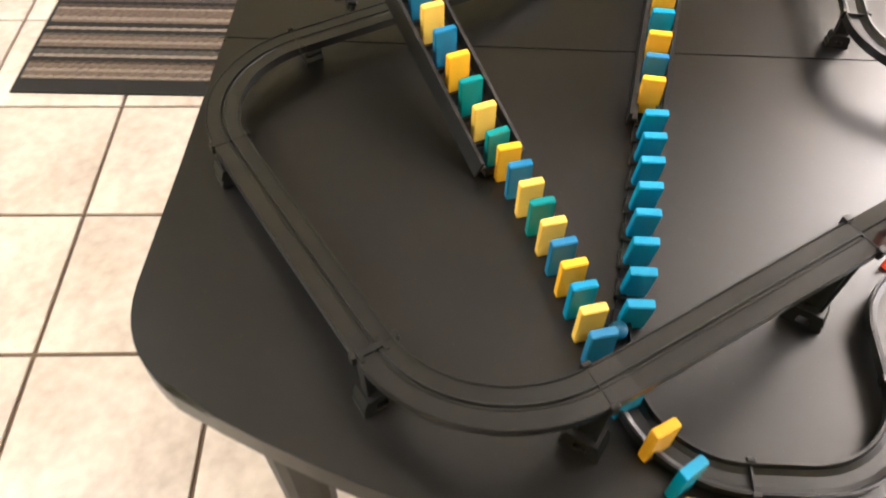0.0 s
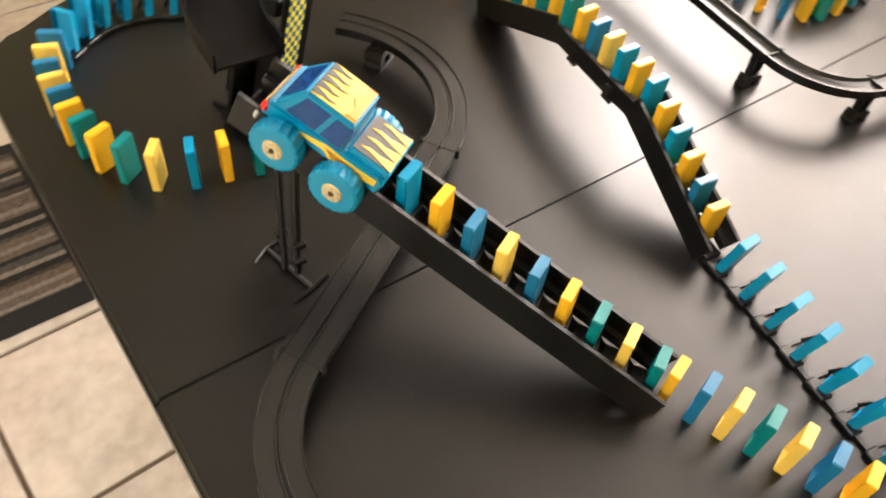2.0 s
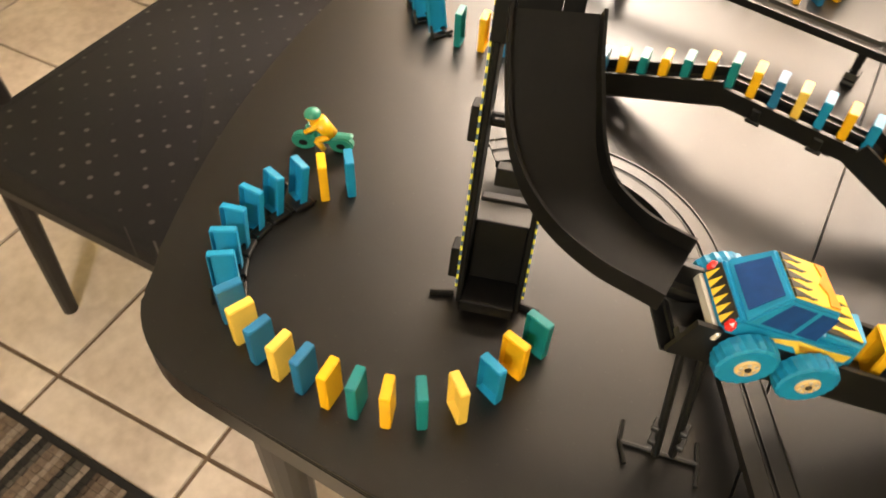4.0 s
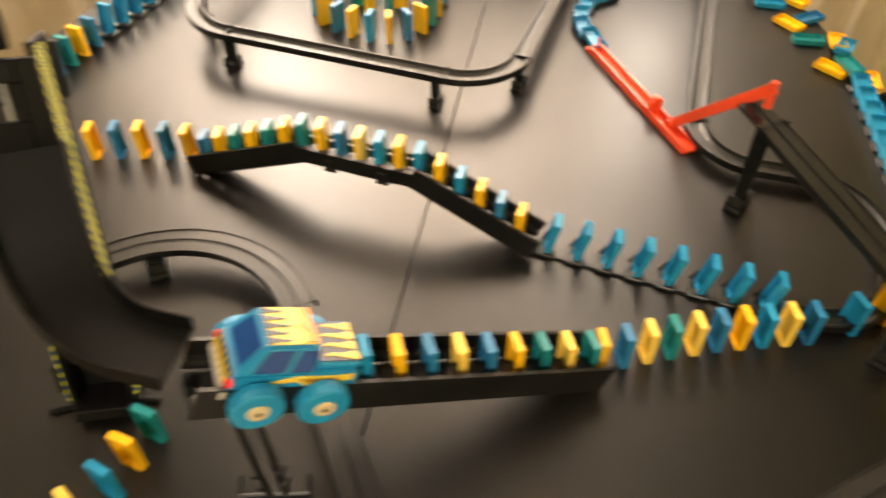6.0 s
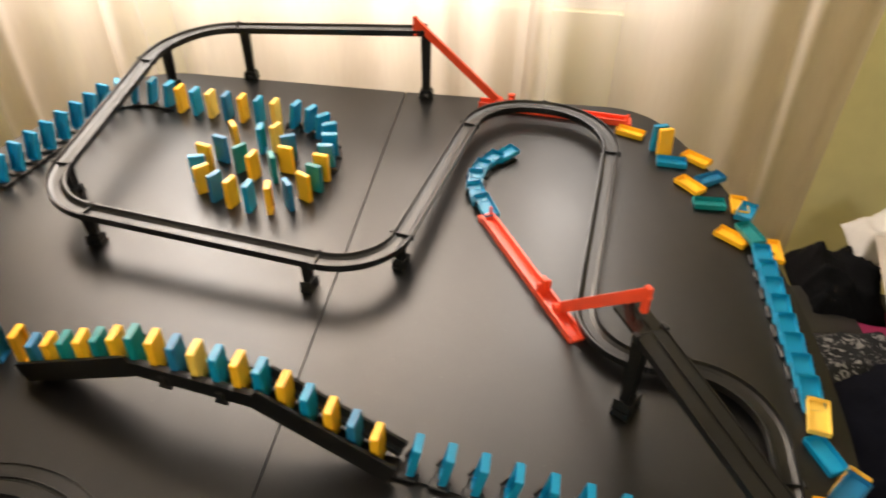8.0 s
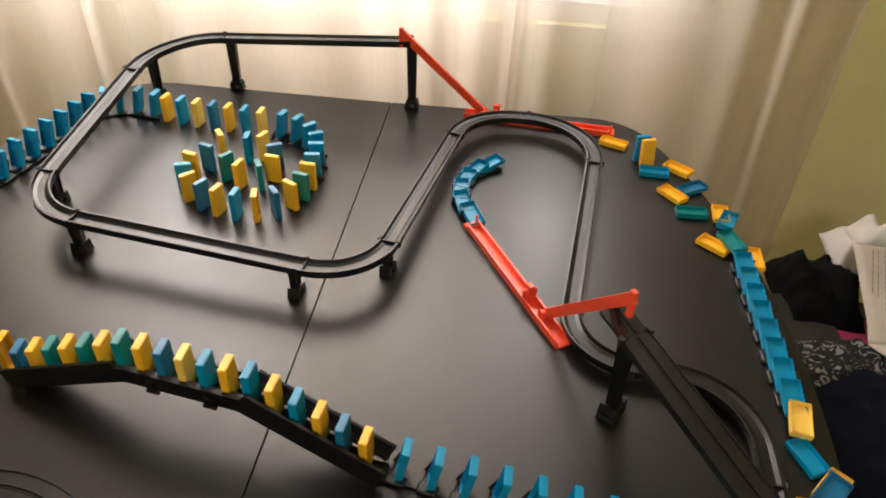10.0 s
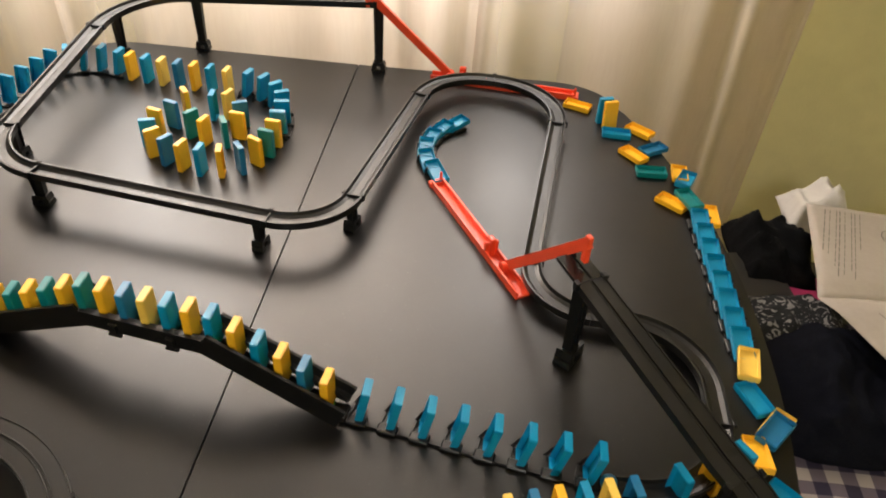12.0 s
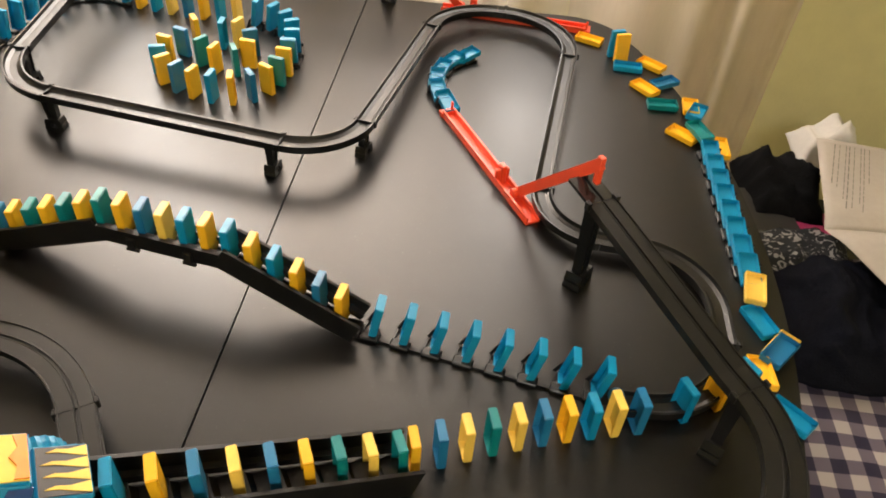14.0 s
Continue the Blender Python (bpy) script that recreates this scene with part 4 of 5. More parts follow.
def slide():
    """The slide: a wide flat bed, straight and steep, then bending aside to the ramp."""
    key = [Vector((x, y, T + z)) for x, y, z in ((-0.2405, -0.227, 0.277), (-0.233, -0.242, 0.2625), (-0.2245, -0.257, 0.248), (-0.204, -0.286, 0.219), (-0.179, -0.306, 0.202), (-0.143, -0.320, 0.195), (-0.101, -0.323, 0.191))]
    key = [2 * key[0] - key[1]] + key + [2 * key[-1] - key[-2]]
    centre = []
    for i in range(1, len(key) - 2):
        p0, p1, p2, p3 = key[i - 1:i + 3]
        for k in range(8):
            u = k / 8
            centre.append(0.5 * (2 * p1 + (p2 - p0) * u + (2 * p0 - 5 * p1 + 4 * p2 - p3) * u * u + (3 * p1 - p0 - 3 * p2 + p3) * u ** 3))
    centre.append(key[-2])
    cross = []
    for i in range(len(centre)):
        d = centre[min(i + 2, len(centre) - 1)] - centre[max(i - 2, 0)]
        cross.append((Vector((d.y, -d.x, 0)).normalized(), Vector((d.y, -d.x, 0)).cross(d).normalized()))
    if cross[0][1].z < 0:
        cross = [(a, -b) for a, b in cross]

    def strip_faces(bm, corners):
        """A closed bar along the slide; each side has vertices of its own, so its edges stay crisp."""
        k = len(corners)
        for j in range(k):
            (a0, b0), (a1, b1) = corners[j], corners[(j + 1) % k]
            row = [(bm.verts.new(c + s * a0 * g + n * b0), bm.verts.new(c + s * a1 * g + n * b1)) for c, g, (s, n) in zip(centre, spread, cross)]
            for p, q in zip(row, row[1:]):
                bm.faces.new((p[0], p[1], q[1], q[0]))
        for end in (0, -1):
            c, g, (s, n) = centre[end], spread[end], cross[end]
            bm.faces.new([bm.verts.new(c + s * a * g + n * b) for a, b in corners])
        bmesh.ops.remove_doubles(bm, verts=list(bm.verts), dist=1e-6)
        bmesh.ops.recalc_face_normals(bm, faces=list(bm.faces))
        for e in bm.edges:
            e.smooth = e.calc_face_angle(0) < 0.6

    w = 0.022
    spread = [1.30 - 0.20 * min(1.0, max(0.0, (i - 20) / 24)) for i in range(len(centre))]
    bm = bmesh.new()
    strip_faces(bm, [(-w, 0), (w, 0), (w, -0.0025), (-w, -0.0025)])
    part("slide_bed", bm, MATTE_BLACK, lift, smooth=True)
    for s in (-1, 1):
        bm = bmesh.new()
        a, b = sorted((s * (w + 0.0004), s * (w + 0.0024)))
        strip_faces(bm, [(a, -0.004), (b, -0.004), (b, 0.012), (a, 0.012)])
        part("slide_rim", bm, MATTE_BLACK, lift, smooth=True)


slide()


# ---- toy truck on the ramp ----
def truck():
    up = (R_HI - R_LO).normalized()
    flat = Vector((up.x, up.y, 0)).normalized()
    side = Vector((-flat.y, flat.x, 0))
    n = up.cross(side).normalized()
    c = R_LO.lerp(R_HI, 0.822) - n * 0.002
    m = Matrix(((up.x, side.x, n.x, c.x), (up.y, side.y, n.y, c.y), (up.z, side.z, n.z, c.z), (0, 0, 0, 1)))
    t = thing("toy_truck", "blue toy monster truck with flame stickers on the ramp", "toy truck", m=m)
    # chassis and lower body; +x is the front
    part("chassis", boxes((-0.044, 0.044, -0.016, 0.016, 0.002, 0.012), bev=0.002), BLACK_PLASTIC, t)
    bm = bmesh.new()
    prof = [(-0.050, 0.012), (0.050, 0.010), (0.054, 0.018), (0.050, 0.030), (-0.012, 0.030), (-0.046, 0.034), (-0.052, 0.028)]
    loop = [[bm.verts.new((x, s * 0.0245, z)) for x, z in prof] for s in (-1, 1)]
    bm.faces.new(loop[0])
    bm.faces.new(loop[1][::-1])
    k = len(prof)
    for j in range(k):
        bm.faces.new((loop[0][j], loop[0][(j + 1) % k], loop[1][(j + 1) % k], loop[1][j]))
    bmesh.ops.bevel(bm, geom=list(bm.edges), offset=0.0018, segments=2, affect="EDGES")
    body = part("body", bm, TRUCK_BLUE, t)
    # cab with sloping sides
    bm = bmesh.new()
    lo = [(-0.013, -0.0245, 0.030), (0.047, -0.0245, 0.030), (0.047, 0.0245, 0.030), (-0.013, 0.0245, 0.030)]
    hi = [(-0.011, -0.0195, 0.053), (0.030, -0.0195, 0.053), (0.030, 0.0195, 0.053), (-0.011, 0.0195, 0.053)]
    a, b = [bm.verts.new(p) for p in lo], [bm.verts.new(p) for p in hi]
    bm.faces.new(a[::-1])
    bm.faces.new(b)
    for j in range(4):
        bm.faces.new((a[j], a[(j + 1) % 4], b[(j + 1) % 4], b[j]))
    bmesh.ops.bevel(bm, geom=list(bm.edges), offset=0.0016, segments=2, affect="EDGES")
    cab = part("cab", bm, TRUCK_BLUE, t)

    def patch(name, quad, mat, parent, lift_by=0.0004, label=""):
        bm = bmesh.new()
        q = [Vector(p) for p in quad]
        nn = Vector((0, 0, 0))
        for j in range(1, len(q) - 1):
            nn += (q[j] - q[0]).cross(q[j + 1] - q[0])
        nn.normalize()
        vs = [bm.verts.new(p + nn * lift_by) for p in q] + [bm.verts.new(p - nn * 0.0004) for p in q]
        k = len(q)
        bm.faces.new(vs[:k])
        bm.faces.new(vs[k:][::-1])
        for j in range(k):
            bm.faces.new((vs[j], vs[k + j], vs[k + (j + 1) % k], vs[(j + 1) % k]))
        return part(name, bm, mat, parent, label)

    def on(o, u, v, pts):
        o, u, v = Vector(o), Vector(u), Vector(v)
        return [o + u * a + v * b for a, b in pts]

    # windscreen and side windows
    patch("windscreen", on((0.0455, -0.0195, 0.0325), (0, 0.039, 0), (-0.0140, 0, 0.0185), ((0.06, 0.02), (0.94, 0.02), (0.88, 0.95), (0.12, 0.95))), GLASS_BLUE, cab, 0.0007, "dark blue window sticker")
    for s in (-1, 1):
        o, u, v = (0.040, s * 0.0240, 0.032), (-0.054, 0, 0), (-0.002, -s * 0.0040, 0.0185)
        for pts in (((0.06, 0.0), (0.52, 0.0), (0.58, 0.95), (0.20, 0.95)), ((0.60, 0.0), (0.93, 0.0), (0.93, 0.95), (0.66, 0.95))):
            q = on(o, u, v, pts)
            patch("side_window", q if s < 0 else q[::-1], GLASS_BLUE, cab, 0.0009, "dark blue window sticker")

    # flame stickers: roof, tail and sides
    rnd = random.Random(4)

    def flames(o, u, v, parent, base, tongue, rows):
        patch("sticker", on(o, u, v, ((0, 0), (1, 0), (1, 1), (0, 1))), base, parent, 0.0006)
        w = 1.0 / rows
        for r in range(rows):
            y0 = r * w
            length = rnd.uniform(0.45, 0.75) if base is FLAME_YELLOW else rnd.uniform(0.7, 0.95)
            pts = [(0.0, y0 + 0.04 * w), (length * 0.45, y0 + 0.30 * w), (length * 0.75, y0 + 0.22 * w), (length, y0 + 0.50 * w), (length * 0.70, y0 + 0.52 * w), (length * 0.40, y0 + 0.72 * w), (0.0, y0 + 0.96 * w)]
            patch("flame", on(o, u, v, pts), tongue, parent, 0.0011)

    flames((0.0285, 0.0175, 0.0532), (-0.038, 0, 0), (0, -0.035, 0), cab, FLAME_YELLOW, FLAME_BLACK, 5)
    patch("flame", on((-0.0095, -0.0175, 0.0532), (0.038, 0, 0), (0, 0.035, 0), ((0, 0.03), (0.22, 0.03), (0.16, 0.3), (0.30, 0.5), (0.18, 0.7), (0.24, 0.97), (0, 0.97))), FLAME_ORANGE, cab, 0.0015)
    part("tailgate_deck", boxes((-0.0515, -0.0150, -0.0215, 0.0215, 0.031, 0.0365), bev=0.0015), TRUCK_BLUE, t)
    flames((-0.050, -0.019, 0.0366), (0.033, 0, 0), (0, 0.038, 0), body, FLAME_BLACK, FLAME_YELLOW, 4)
    for s in (-1, 1):
        o, u, v = (-0.046, s * 0.0247, 0.013), (0.082, 0, 0), (0, 0, 0.016)
        pts = [(0.0, 0.62), (0.0, 1.0), (0.25, 0.92), (0.55, 0.98), (0.95, 0.50), (0.55, 0.62), (0.45, 0.30), (0.30, 0.42)]
        q = on(o, u, v, pts)
        patch("flame", q if s < 0 else q[::-1], FLAME_YELLOW, body, 0.0008)
        q = on(o, u, v, [(0.12, 0.70), (0.30, 0.80), (0.55, 0.82), (0.46, 0.52), (0.30, 0.60)])
        patch("flame", q if s < 0 else q[::-1], FLAME_ORANGE, body, 0.0012)
    # grille, bumper and lamps
    part("bumper", boxes((0.0525, 0.0565, -0.0265, 0.0265, 0.009, 0.016), bev=0.0012), SILVER, t)
    patch("grille", on((0.0532, -0.021, 0.0185), (0, 0.042, 0), (-0.003, 0, 0.0105), ((0, 0), (1, 0), (1, 1), (0, 1))), FLAME_BLACK, body, 0.0012)
    for j in range(6):
        y = 0.04 + j * 0.16
        patch("flame", on((0.0532, -0.021, 0.0185), (0, 0.042, 0), (-0.003, 0, 0.0105), ((y, 0.0), (y + 0.12, 0.0), (y + 0.05, 0.85))), FLAME_YELLOW, body, 0.0018)
    for s in (-1, 1):
        bm = boxes((0.048, 0.0545, s * 0.0225 - 0.0035, s * 0.0225 + 0.0035, 0.0185, 0.0265), bev=0.0022)
        part("lamp", bm, LAMP_RED, body, "red lamp")
    # wheels with ribbed tyres
    for x in (-0.024, 0.029):
        for s in (-1, 1):
            bm = bmesh.new()
            seg, R0 = 40, 0.0205
            rings = []
            for yy, rr in ((-0.0065, 0.86), (-0.0055, 0.97), (0.0, 1.0), (0.0055, 0.97), (0.0065, 0.86)):
                ring = []
                for j in range(seg):
                    tread = 1.0 if j % 2 else 0.955
                    ang = 2 * math.pi * (j + yy * 60) / seg
                    ring.append(bm.verts.new((R0 * rr * tread * math.cos(ang), yy, R0 * rr * tread * math.sin(ang))))
                rings.append(ring)
            for r0, r1 in zip(rings, rings[1:]):
                for j in range(seg):
                    bm.faces.new((r0[j], r0[(j + 1) % seg], r1[(j + 1) % seg], r1[j]))
            bm.faces.new(rings[0])
            bm.faces.new(rings[-1][::-1])
            wheel = part("tyre", bm, TRUCK_BLUE, t)
            wheel.location = (x, s * 0.0325, 0.0095)
            bm = bmesh.new()
            rod(bm, (0, s * 0.0062, 0), (0, s * 0.0078, 0), 0.0082, 0.0074, 24)
            part("rim", bm, RIM_TAN, wheel, "tan wheel rim")
            bm = bmesh.new()
            rod(bm, (0, s * 0.0079, 0), (0, s * 0.0088, 0), 0.0022, 0.0019, 14)
            part("hub", bm, FLAME_BLACK, wheel, "dark hub cap")
            for j in range(6):
                bm = bmesh.new()
                a = j * math.pi / 3
                rod(bm, (0.0052 * math.cos(a), s * 0.0078, 0.0052 * math.sin(a)), (0.0052 * math.cos(a), s * 0.0086, 0.0052 * math.sin(a)), 0.0013, None, 8)
                part("bolt", bm, SILVER, wheel)
    bm = bmesh.new()
    for x in (-0.0226, 0.0273):
        rod(bm, (x, -0.027, 0.0095), (x, 0.027, 0.0095), 0.003)
    part("axles", bm, BLACK_PLASTIC, t)
    for child in t.children:
        if child.name.startswith("tyre"):
            child.location.x *= 0.94
        elif not child.name.startswith("axles"):
            child.scale = (0.94, 1.0, 1.08)
    return t


truck()


# ---- toy motorbike ----
def motorbike(m):
    t = thing("toy_motorbike", "small green toy motorbike with a yellow rider figure", "toy motorbike", m=m)
    for x in (-0.017, 0.017):
        bm = bmesh.new()
        rod(bm, (0, -0.0042, 0), (0, 0.0042, 0), 0.0112, None, 24)
        bmesh.ops.bevel(bm, geom=[e for e in bm.edges if abs(e.verts[0].co.y - e.verts[1].co.y) < 1e-6], offset=0.0015, segments=2, affect="EDGES")
        w = part("wheel", bm, GREEN, t)
        w.location = (x, 0, 0.0114)
        bm = bmesh.new()
        rod(bm, (0, -0.0048, 0), (0, 0.0048, 0), 0.004, None, 12)
        part("hub", bm, BLACK_PLASTIC, w)
    bm = boxes((-0.020, 0.012, -0.0045, 0.0045, 0.012, 0.022), (-0.028, -0.010, -0.004, 0.004, 0.021, 0.026), (0.004, 0.016, -0.005, 0.005, 0.019, 0.029), bev=0.0022)
    part("frame", bm, GREEN, t)
    bm = bmesh.new()
    rod(bm, (0.012, -0.011, 0.033), (0.012, 0.011, 0.033), 0.0014)
    rod(bm, (0.018, 0, 0.012), (0.012, 0, 0.033), 0.0022)
    part("handlebar", bm, GREEN, t)
    bm = bmesh.new()
    rod(bm, (-0.008, 0, 0.024), (0.003, 0, 0.043), 0.0068, 0.0080, 12)
    bmesh.ops.create_uvsphere(bm, u_segments=14, v_segments=10, radius=0.0068, matrix=Matrix.Translation((0.007, 0, 0.049)))
    for s in (-1, 1):
        rod(bm, (0.002, s * 0.007, 0.041), (0.012, s * 0.010, 0.034), 0.0026, None, 8)
        rod(bm, (-0.007, s * 0.005, 0.025), (0.003, s * 0.009, 0.022), 0.0034, None, 8)
        rod(bm, (0.003, s * 0.009, 0.022), (-0.003, s * 0.009, 0.010), 0.0028, None, 8)
    part("rider_figure", bm, YELLOW, t, "plain yellow rider figure", smooth=True)
    bm = bmesh.new()
    bmesh.ops.create_uvsphere(bm, u_segments=14, v_segments=10, radius=0.0077, matrix=Matrix.Translation((0.0068, 0, 0.0505)))
    bmesh.ops.delete(bm, geom=[v for v in bm.verts if v.co.z < 0.0485], context="VERTS")
    part("helmet", bm, GREEN, t, "green helmet", smooth=True)
    return t


motorbike(pose(-0.490, -0.182, T + 0.0002, 0, 0, 203) @ Matrix.Diagonal((1.18, 1.2, 0.90, 1)))


# ---- chair and rug ----
def chair():
    t = thing("dining_chair", "black dining chair with white-dotted upholstered seat", "chair", m=pose(-0.975, 0.09, 0, 0, 0, 2))
    bm = bmesh.new()
    box(bm, -0.24, 0.24, -0.33, 0.33, 0.40, 0.47)
    bmesh.ops.bevel(bm, geom=[e for e in bm.edges if e.verts[0].co.z > 0.47 or e.verts[1].co.z > 0.47 or abs(e.verts[0].co.z - e.verts[1].co.z) > 0.01], offset=0.022, segments=4, affect="EDGES")
    part("seat", bm, DOTTED, t, "black upholstery with small white dots", smooth=True)
    part("seat_frame", boxes((-0.23, 0.23, -0.32, 0.32, 0.355, 0.400), bev=0.004), WOOD_DARK, t)
    for x in (-0.205, 0.205):
        for y in (-0.295, 0.295):
            bm = bmesh.new()
            rod(bm, (x * 1.04, y * 1.04, 0.0), (x, y, 0.36), 0.015, 0.021, 12)
            part("leg", bm, WOOD_DARK, t)
    for y in (-0.22, 0.22):
        bm = bmesh.new()
        rod(bm, (-0.25, y, 0.44), (-0.31, y, 0.98), 0.02, 0.015, 12)
        part("back_post", bm, WOOD_DARK, t)
    part("back_rest", boxes((-0.322, -0.290, -0.2, 0.2, 0.70, 0.96), bev=0.008), DOTTED, t, "black dotted back rest")
    return t


chair()

rug = thing("floor_mat", "striped woven floor mat with black edges on the tiles", "mat", m=pose(-0.724, -0.885, 0.0045, 0, 0, 1.6))
part("edging", boxes((-0.528, 0.0, -0.455, 0.455, 0.0, 0.006), bev=0.002), MAT_EDGE, rug, "black rubber edging")
stripe_x, k = -0.052, 0
seq = [3, 0, 3, 0, 1, 2, 3, 4, 2, 0, 3, 0, 4, 2, 3, 2, 0, 3, 0, 0, 3, 1, 2, 4, 3, 2, 0, 3, 0, 4, 2, 3, 0, 3]
while stripe_x > -0.485:
    w = (0.010, 0.016, 0.013, 0.020)[k % 4]
    bm = bmesh.new()
    cells = 64
    for j in range(cells):
        y0 = -0.44 + 0.88 * j / cells
        y1 = -0.44 + 0.88 * (j + 0.94) / cells
        hgt = 0.0095 + 0.0012 * ((j + k) % 2)
        box(bm, stripe_x - w + 0.0008, stripe_x, y0, y1, 0.0055, hgt)
    part("stripe", bm, WEAVES[seq[k % len(seq)]], rug)
    stripe_x -= w
    k += 1


def low_cabinet():
    """A long low cabinet on a black plinth behind the mat."""
    t = thing("low_cabinet", "grey panelled cabinet on a black plinth behind the mat", "cabinet", m=pose(-1.290, -1.16, 0.0045, 0, 0, 1.6))
    part("plinth", boxes((-0.36, 0.0, -0.60, 0.60, 0.0, 0.098), bev=0.003), BLACK_PLASTIC, t, "black plinth")
    part("trim_strip", boxes((-0.37, 0.006, -0.61, 0.61, 0.0985, 0.122), bev=0.003), WALL_WHITE, t, "pale trim strip")
    part("body", boxes((-0.37, -0.012, -0.605, 0.605, 0.1225, 0.62), bev=0.004), CABINET_GREY, t)
    for y0 in (-0.595, 0.004):
        part("door", boxes((-0.0115, 0.004, y0, y0 + 0.590, 0.136, 0.606), bev=0.004), CABINET_GREY, t)
    part("top", boxes((-0.38, 0.010, -0.615, 0.615, 0.6205, 0.645), bev=0.004), CABINET_GREY, t)


low_cabinet()


# ---- bench with clothes and papers beside the table ----
BZ = 0.59
bench = thing("side_bench", "low wooden bench pushed beside the table's end", "bench")
part("top", boxes((0.66, 1.45, -0.55, 0.56, BZ - 0.04, BZ - 0.002), bev=0.004), WOOD_DARK, bench)
for x in (0.70, 1.41):
    for y in (-0.5, 0.51):
        part("leg", boxes((x - 0.025, x + 0.025, y - 0.025, y + 0.025, 0, BZ - 0.04), bev=0.003), WOOD_DARK, bench)


def draped(name, label, category, mat, x0, x1, y0, y1, z, seed, amp, n=44, pile=0.0, uv=False, hang=0.0):
    """A cloth with soft folds; pile heaps it up in the middle."""
    bm = bmesh.new()
    grid = []
    layer = bm.loops.layers.uv.new("UVMap") if uv else None
    for i in range(n + 1):
        col = []
        for j in range(n + 1):
            u, v = i / n, j / n
            x, y = x0 + (x1 - x0) * u, y0 + (y1 - y0) * v
            p = Vector((x * 9 + seed, y * 9, seed))
            f = noise.fractal(p, 1.0, 2.0, 4)
            edge = min(1.0, 5 * min(u, 1 - u, v, 1 - v))
            ridge = 1 - abs(noise.noise(Vector((x * 7 + seed * 3, y * 7 - seed, 1.3 * seed))))
            crease = 1 - abs(noise.noise(Vector((x * 22 + y * 9 + seed, y * 17 - x * 6, seed))))
            zz = z + amp * (0.5 + 0.5 * f) + pile * edge * (0.30 + 0.50 * ridge ** 3 + 0.30 * crease ** 4)
            wob = 0.025 * noise.noise(Vector((x * 6, y * 6, seed + 5))) if pile else 0
            if hang and x < x0 + 0.02:
                zz -= hang
            col.append(bm.verts.new((x + wob, y + wob, zz)))
        grid.append(col)
    for i in range(n):
        for j in range(n):
            f = bm.faces.new((grid[i][j], grid[i + 1][j], grid[i + 1][j + 1], grid[i][j + 1]))
            if uv:
                for lp, (a, b) in zip(f.loops, ((i, j), (i + 1, j), (i + 1, j + 1), (i, j + 1))):
                    lp[layer].uv = ((x1 - x0) * a / n, (y1 - y0) * b / n)
    ob = part(name, bm, mat, None, label, smooth=True)
    sol = ob.modifiers.new("thickness", "SOLIDIFY")
    sol.thickness, sol.offset = 0.003, 1.0
    return tagged(ob, "", category)


draped("gingham_cloth", "purple and white gingham cotton cloth spread over the bench", "cloth", GINGHAM, 0.635, 1.44, -0.54, 0.40, BZ, 2.0, 0.010, n=60, uv=True)
draped("navy_garment", "crumpled navy cloth garment lying on the gingham cloth", "clothing", NAVY_CLOTH, 0.655, 1.05, 0.135, 0.370, BZ + 0.014, 4.0, 0.016, pile=0.058, n=70)
draped("printed_garment", "black garment with a small white leaf print", "clothing", LEAFY, 0.640, 0.80, 0.305, 0.415, BZ + 0.026, 7.0, 0.008, pile=0.035)
draped("black_garment", "crumpled black cloth heap by the green wall", "clothing", BLACK_CLOTH, 0.668, 0.785, 0.438, 0.60, BZ + 0.016, 9.0, 0.012, pile=0.078)
draped("tissue_wrap", "crumpled white tissue paper on the cloth heap", "paper", TISSUE, 0.750, 0.84, 0.545, 0.64, BZ + 0.050, 12.0, 0.015, pile=0.065, n=24)
book = thing("book", "thin book with a magenta cover under the clothes", "book", m=pose(0.708, 0.448, BZ + 0.020, 0, 0, -16))
part("pages", boxes((-0.062, 0.085, -0.030, 0.040, 0.0, 0.012)), PAPER, book)
part("cover", boxes((-0.065, 0.088, -0.033, 0.043, 0.012, 0.0145)), MAGENTA, book, "magenta cover")
for k, (dz, dx) in enumerate(((0.0, 0.0), (0.013, 0.008), (0.026, -0.004))):
    mag = thing("magazine", "pale magazine in a small stack at the table's edge", "magazine", "stacked magazines", m=pose(0.676 + dx, 0.458, BZ + dz, 0, 0, 6 * k - 5))
    part("pages", boxes((-0.045, 0.06, -0.05, 0.05, 0.0, 0.0115)), PAPER, mag)
    part("cover", boxes((-0.046, 0.061, -0.051, 0.051, 0.0115, 0.0125)), (SILVER, INK, FLAME_BLACK)[k], mag)


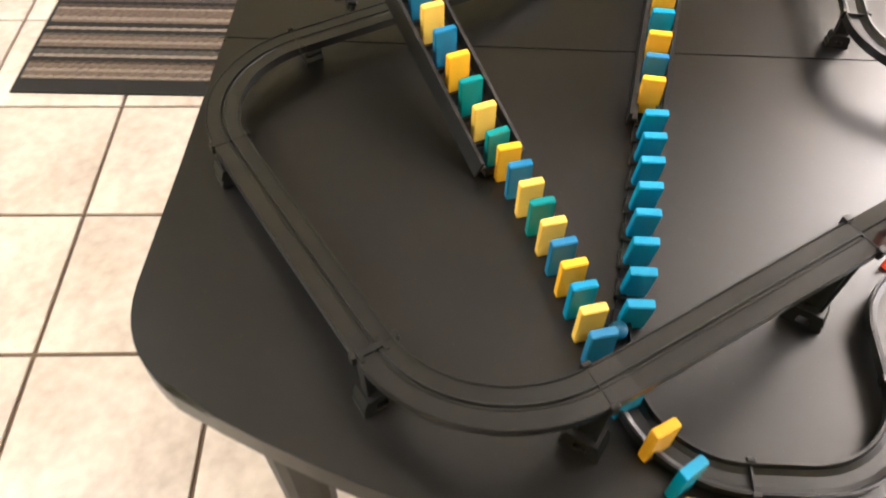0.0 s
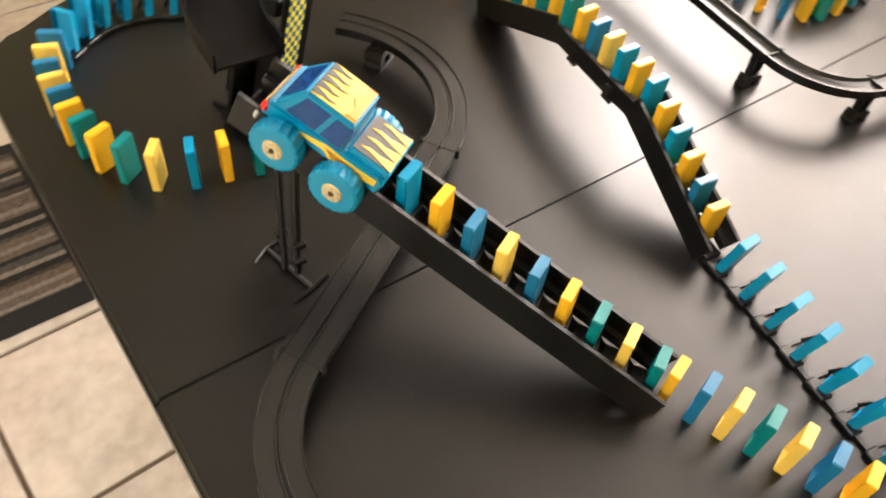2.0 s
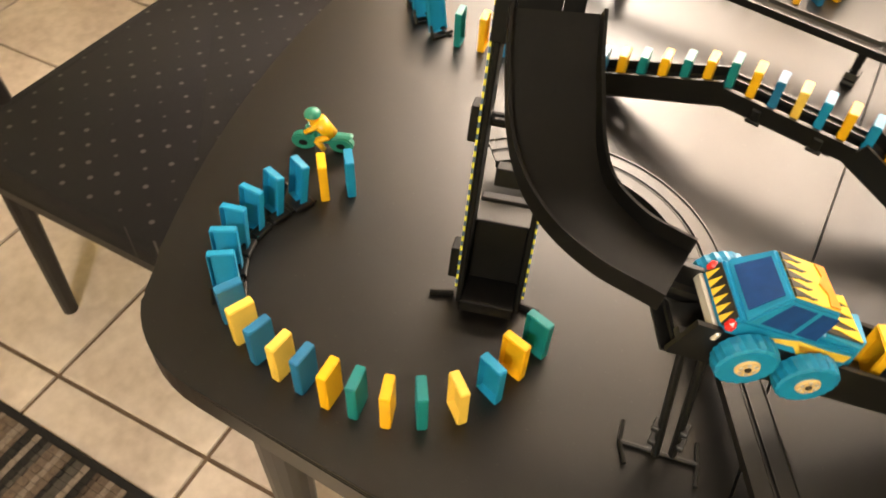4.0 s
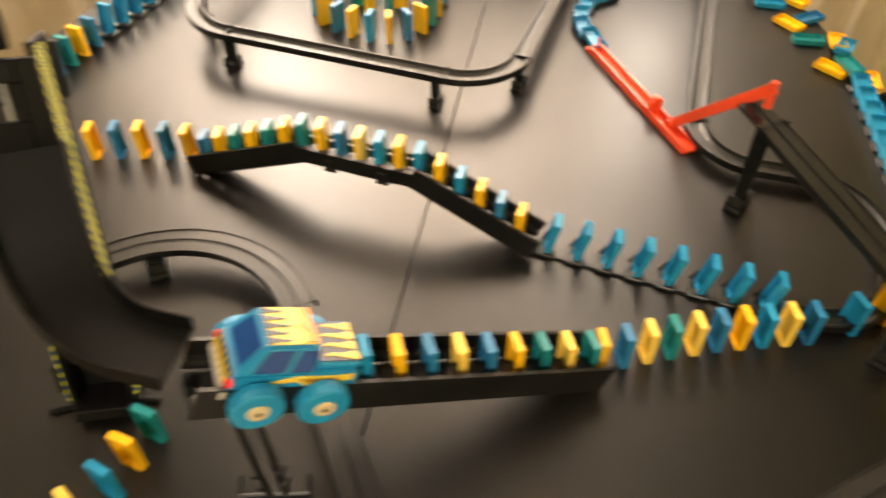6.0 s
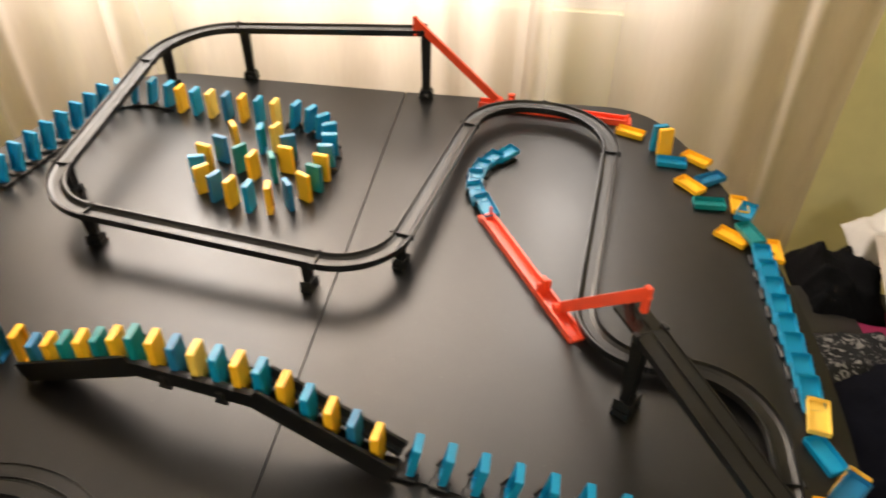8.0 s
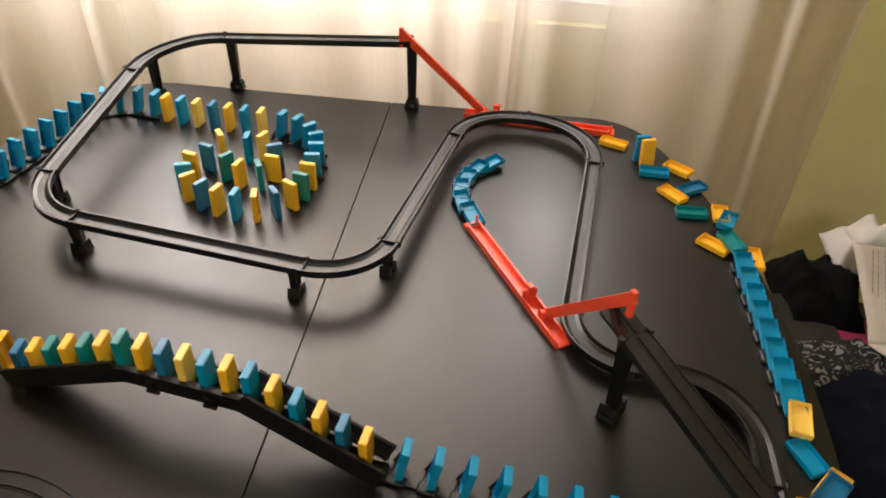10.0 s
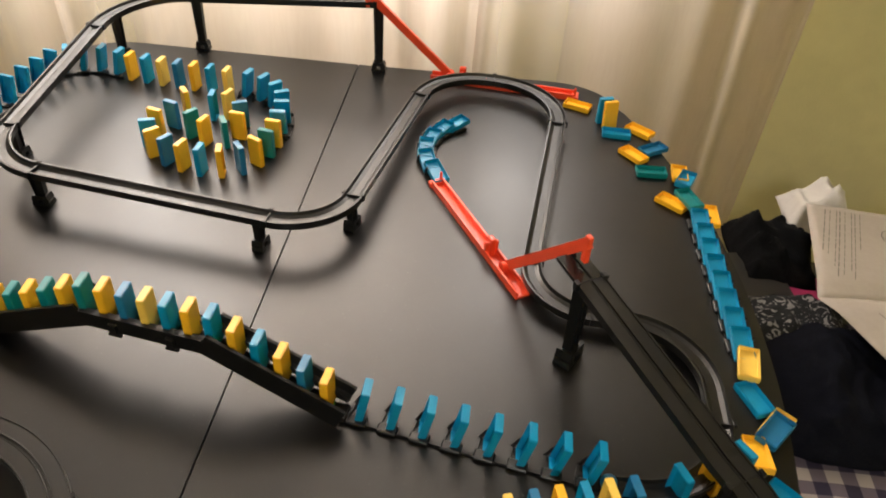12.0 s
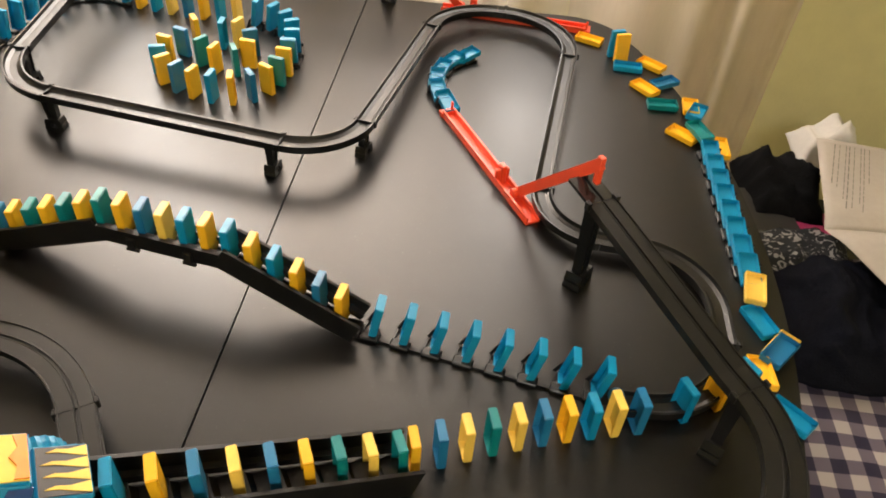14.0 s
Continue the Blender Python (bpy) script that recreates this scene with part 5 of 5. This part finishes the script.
def instruction_sheet():
    """A wide printed sheet with a crease; its front flap droops over the clothes."""
    t = thing("instruction_sheet", "large creased printed sheet of paper lying over dark clothes", "paper")
    top = BZ + 0.122

    def place(u, v):
        """u runs along the crease, v from the crease to the back edge; negative v is the flap."""
        x = 0.722 + 0.30 * u + (0.026 * v if v >= 0 else -0.130 * v * (1 - u))
        y = 0.331 + 0.012 * u + (0.190 * v if v >= 0 else 0.185 * v)
        z = top + 0.006 * math.sin(5 * u + 2 * v) - 0.020 * math.exp(-(v / 0.10) ** 2) * (0.4 + 0.6 * u)
        z += 0.012 * v * v if v >= 0 else 0.030 * v
        return Vector((x, y, z))

    def page(name, v0, v1, n=20, label=""):
        bm = bmesh.new()
        g = [[bm.verts.new(place(a / n, v0 + (v1 - v0) * b / n)) for b in range(n + 1)] for a in range(n + 1)]
        for a in range(n):
            for b in range(n):
                bm.faces.new((g[a][b], g[a + 1][b], g[a + 1][b + 1], g[a][b + 1]))
        ob = part(name, bm, PAPER, t, label, smooth=True)
        sol = ob.modifiers.new("thickness", "SOLIDIFY")
        sol.thickness = 0.0006
        return ob

    back = page("printed_page", 0.0, 1.0)
    flap = page("front_flap", -1.0, 0.0, label="drooping flap with a faint drawing")
    rnd = random.Random(3)

    def stroke(bm, pts, w):
        """A thin ink line along points (u, v) on the sheet."""
        for (u0, v0), (u1, v1) in zip(pts, pts[1:]):
            a, b = place(u0, v0), place(u1, v1)
            side = Vector((a.y - b.y, b.x - a.x, 0)).normalized() * w
            up = Vector((0, 0, 0.0011))
            bm.faces.new([bm.verts.new(p + up) for p in (a - side, a + side, b + side, b - side)])

    for u0, lines in ((0.10, 8), (0.56, 7), (0.80, 6)):
        bm = bmesh.new()
        for k in range(lines):
            u = u0 + 0.026 * k
            if k in (2, 5):
                u += 0.008
            end = 0.94 - rnd.uniform(0.40, 0.80)
            v = 0.94
            while v > end:
                w = rnd.uniform(0.03, 0.09)
                stroke(bm, [(u - 0.10 * (1 - v), v), (u - 0.10 * (1 - v + w), v - w)], 0.0007 if k in (0, 3) else 0.0005)
                v -= w + 0.015
        part("text_column", bm, INK, back)
    bm = bmesh.new()
    for cu, cv, r in ((0.40, 0.70, 0.055), (0.46, 0.52, 0.045), (0.38, 0.38, 0.050)):
        stroke(bm, [(cu + r * math.cos(a * 0.785) * 0.7, cv + r * 1.5 * math.sin(a * 0.785)) for a in range(9)], 0.0006)
        stroke(bm, [(cu - r * 0.7, cv), (cu + 0.06, cv - 0.12)], 0.0006)
    part("diagram", bm, INK, back)
    bm = bmesh.new()
    for k in range(4):
        stroke(bm, [(0.18 + 0.16 * k, -0.16), (0.24 + 0.16 * k, -0.44), (0.32 + 0.14 * k, -0.34)], 0.0006)
    part("diagram", bm, INK, flap)
    return t


instruction_sheet()


# ---- floor tiles, last ----
PITCH, JOINT = 0.3575, 0.009
bm = bmesh.new()
box(bm, 0, PITCH - JOINT, 0, PITCH - JOINT, -0.0028, 0.004)
bmesh.ops.bevel(bm, geom=[e for e in bm.edges if e.verts[0].co.z > 0.003 and e.verts[1].co.z > 0.003], offset=0.0016, segments=1, affect="EDGES")
tile_mesh = mesh_of("tile", bm, TILE)
GRID = pose(-0.322, -1.020, -0.0002, 0, 0, 3.2)
for ix in range(-8, 8):
    for iy in range(-7, 8):
        m = GRID @ Matrix.Translation((ix * PITCH + JOINT / 2, iy * PITCH + JOINT / 2, 0))
        c = m @ Vector((PITCH / 2, PITCH / 2, 0))
        if X0 - 0.12 < c.x < X1 + 0.12 and Y0 - 0.12 < c.y < Y1 + 0.05:
            t = new("tile", tile_mesh)
            t.parent = floor
            t.matrix_local = m
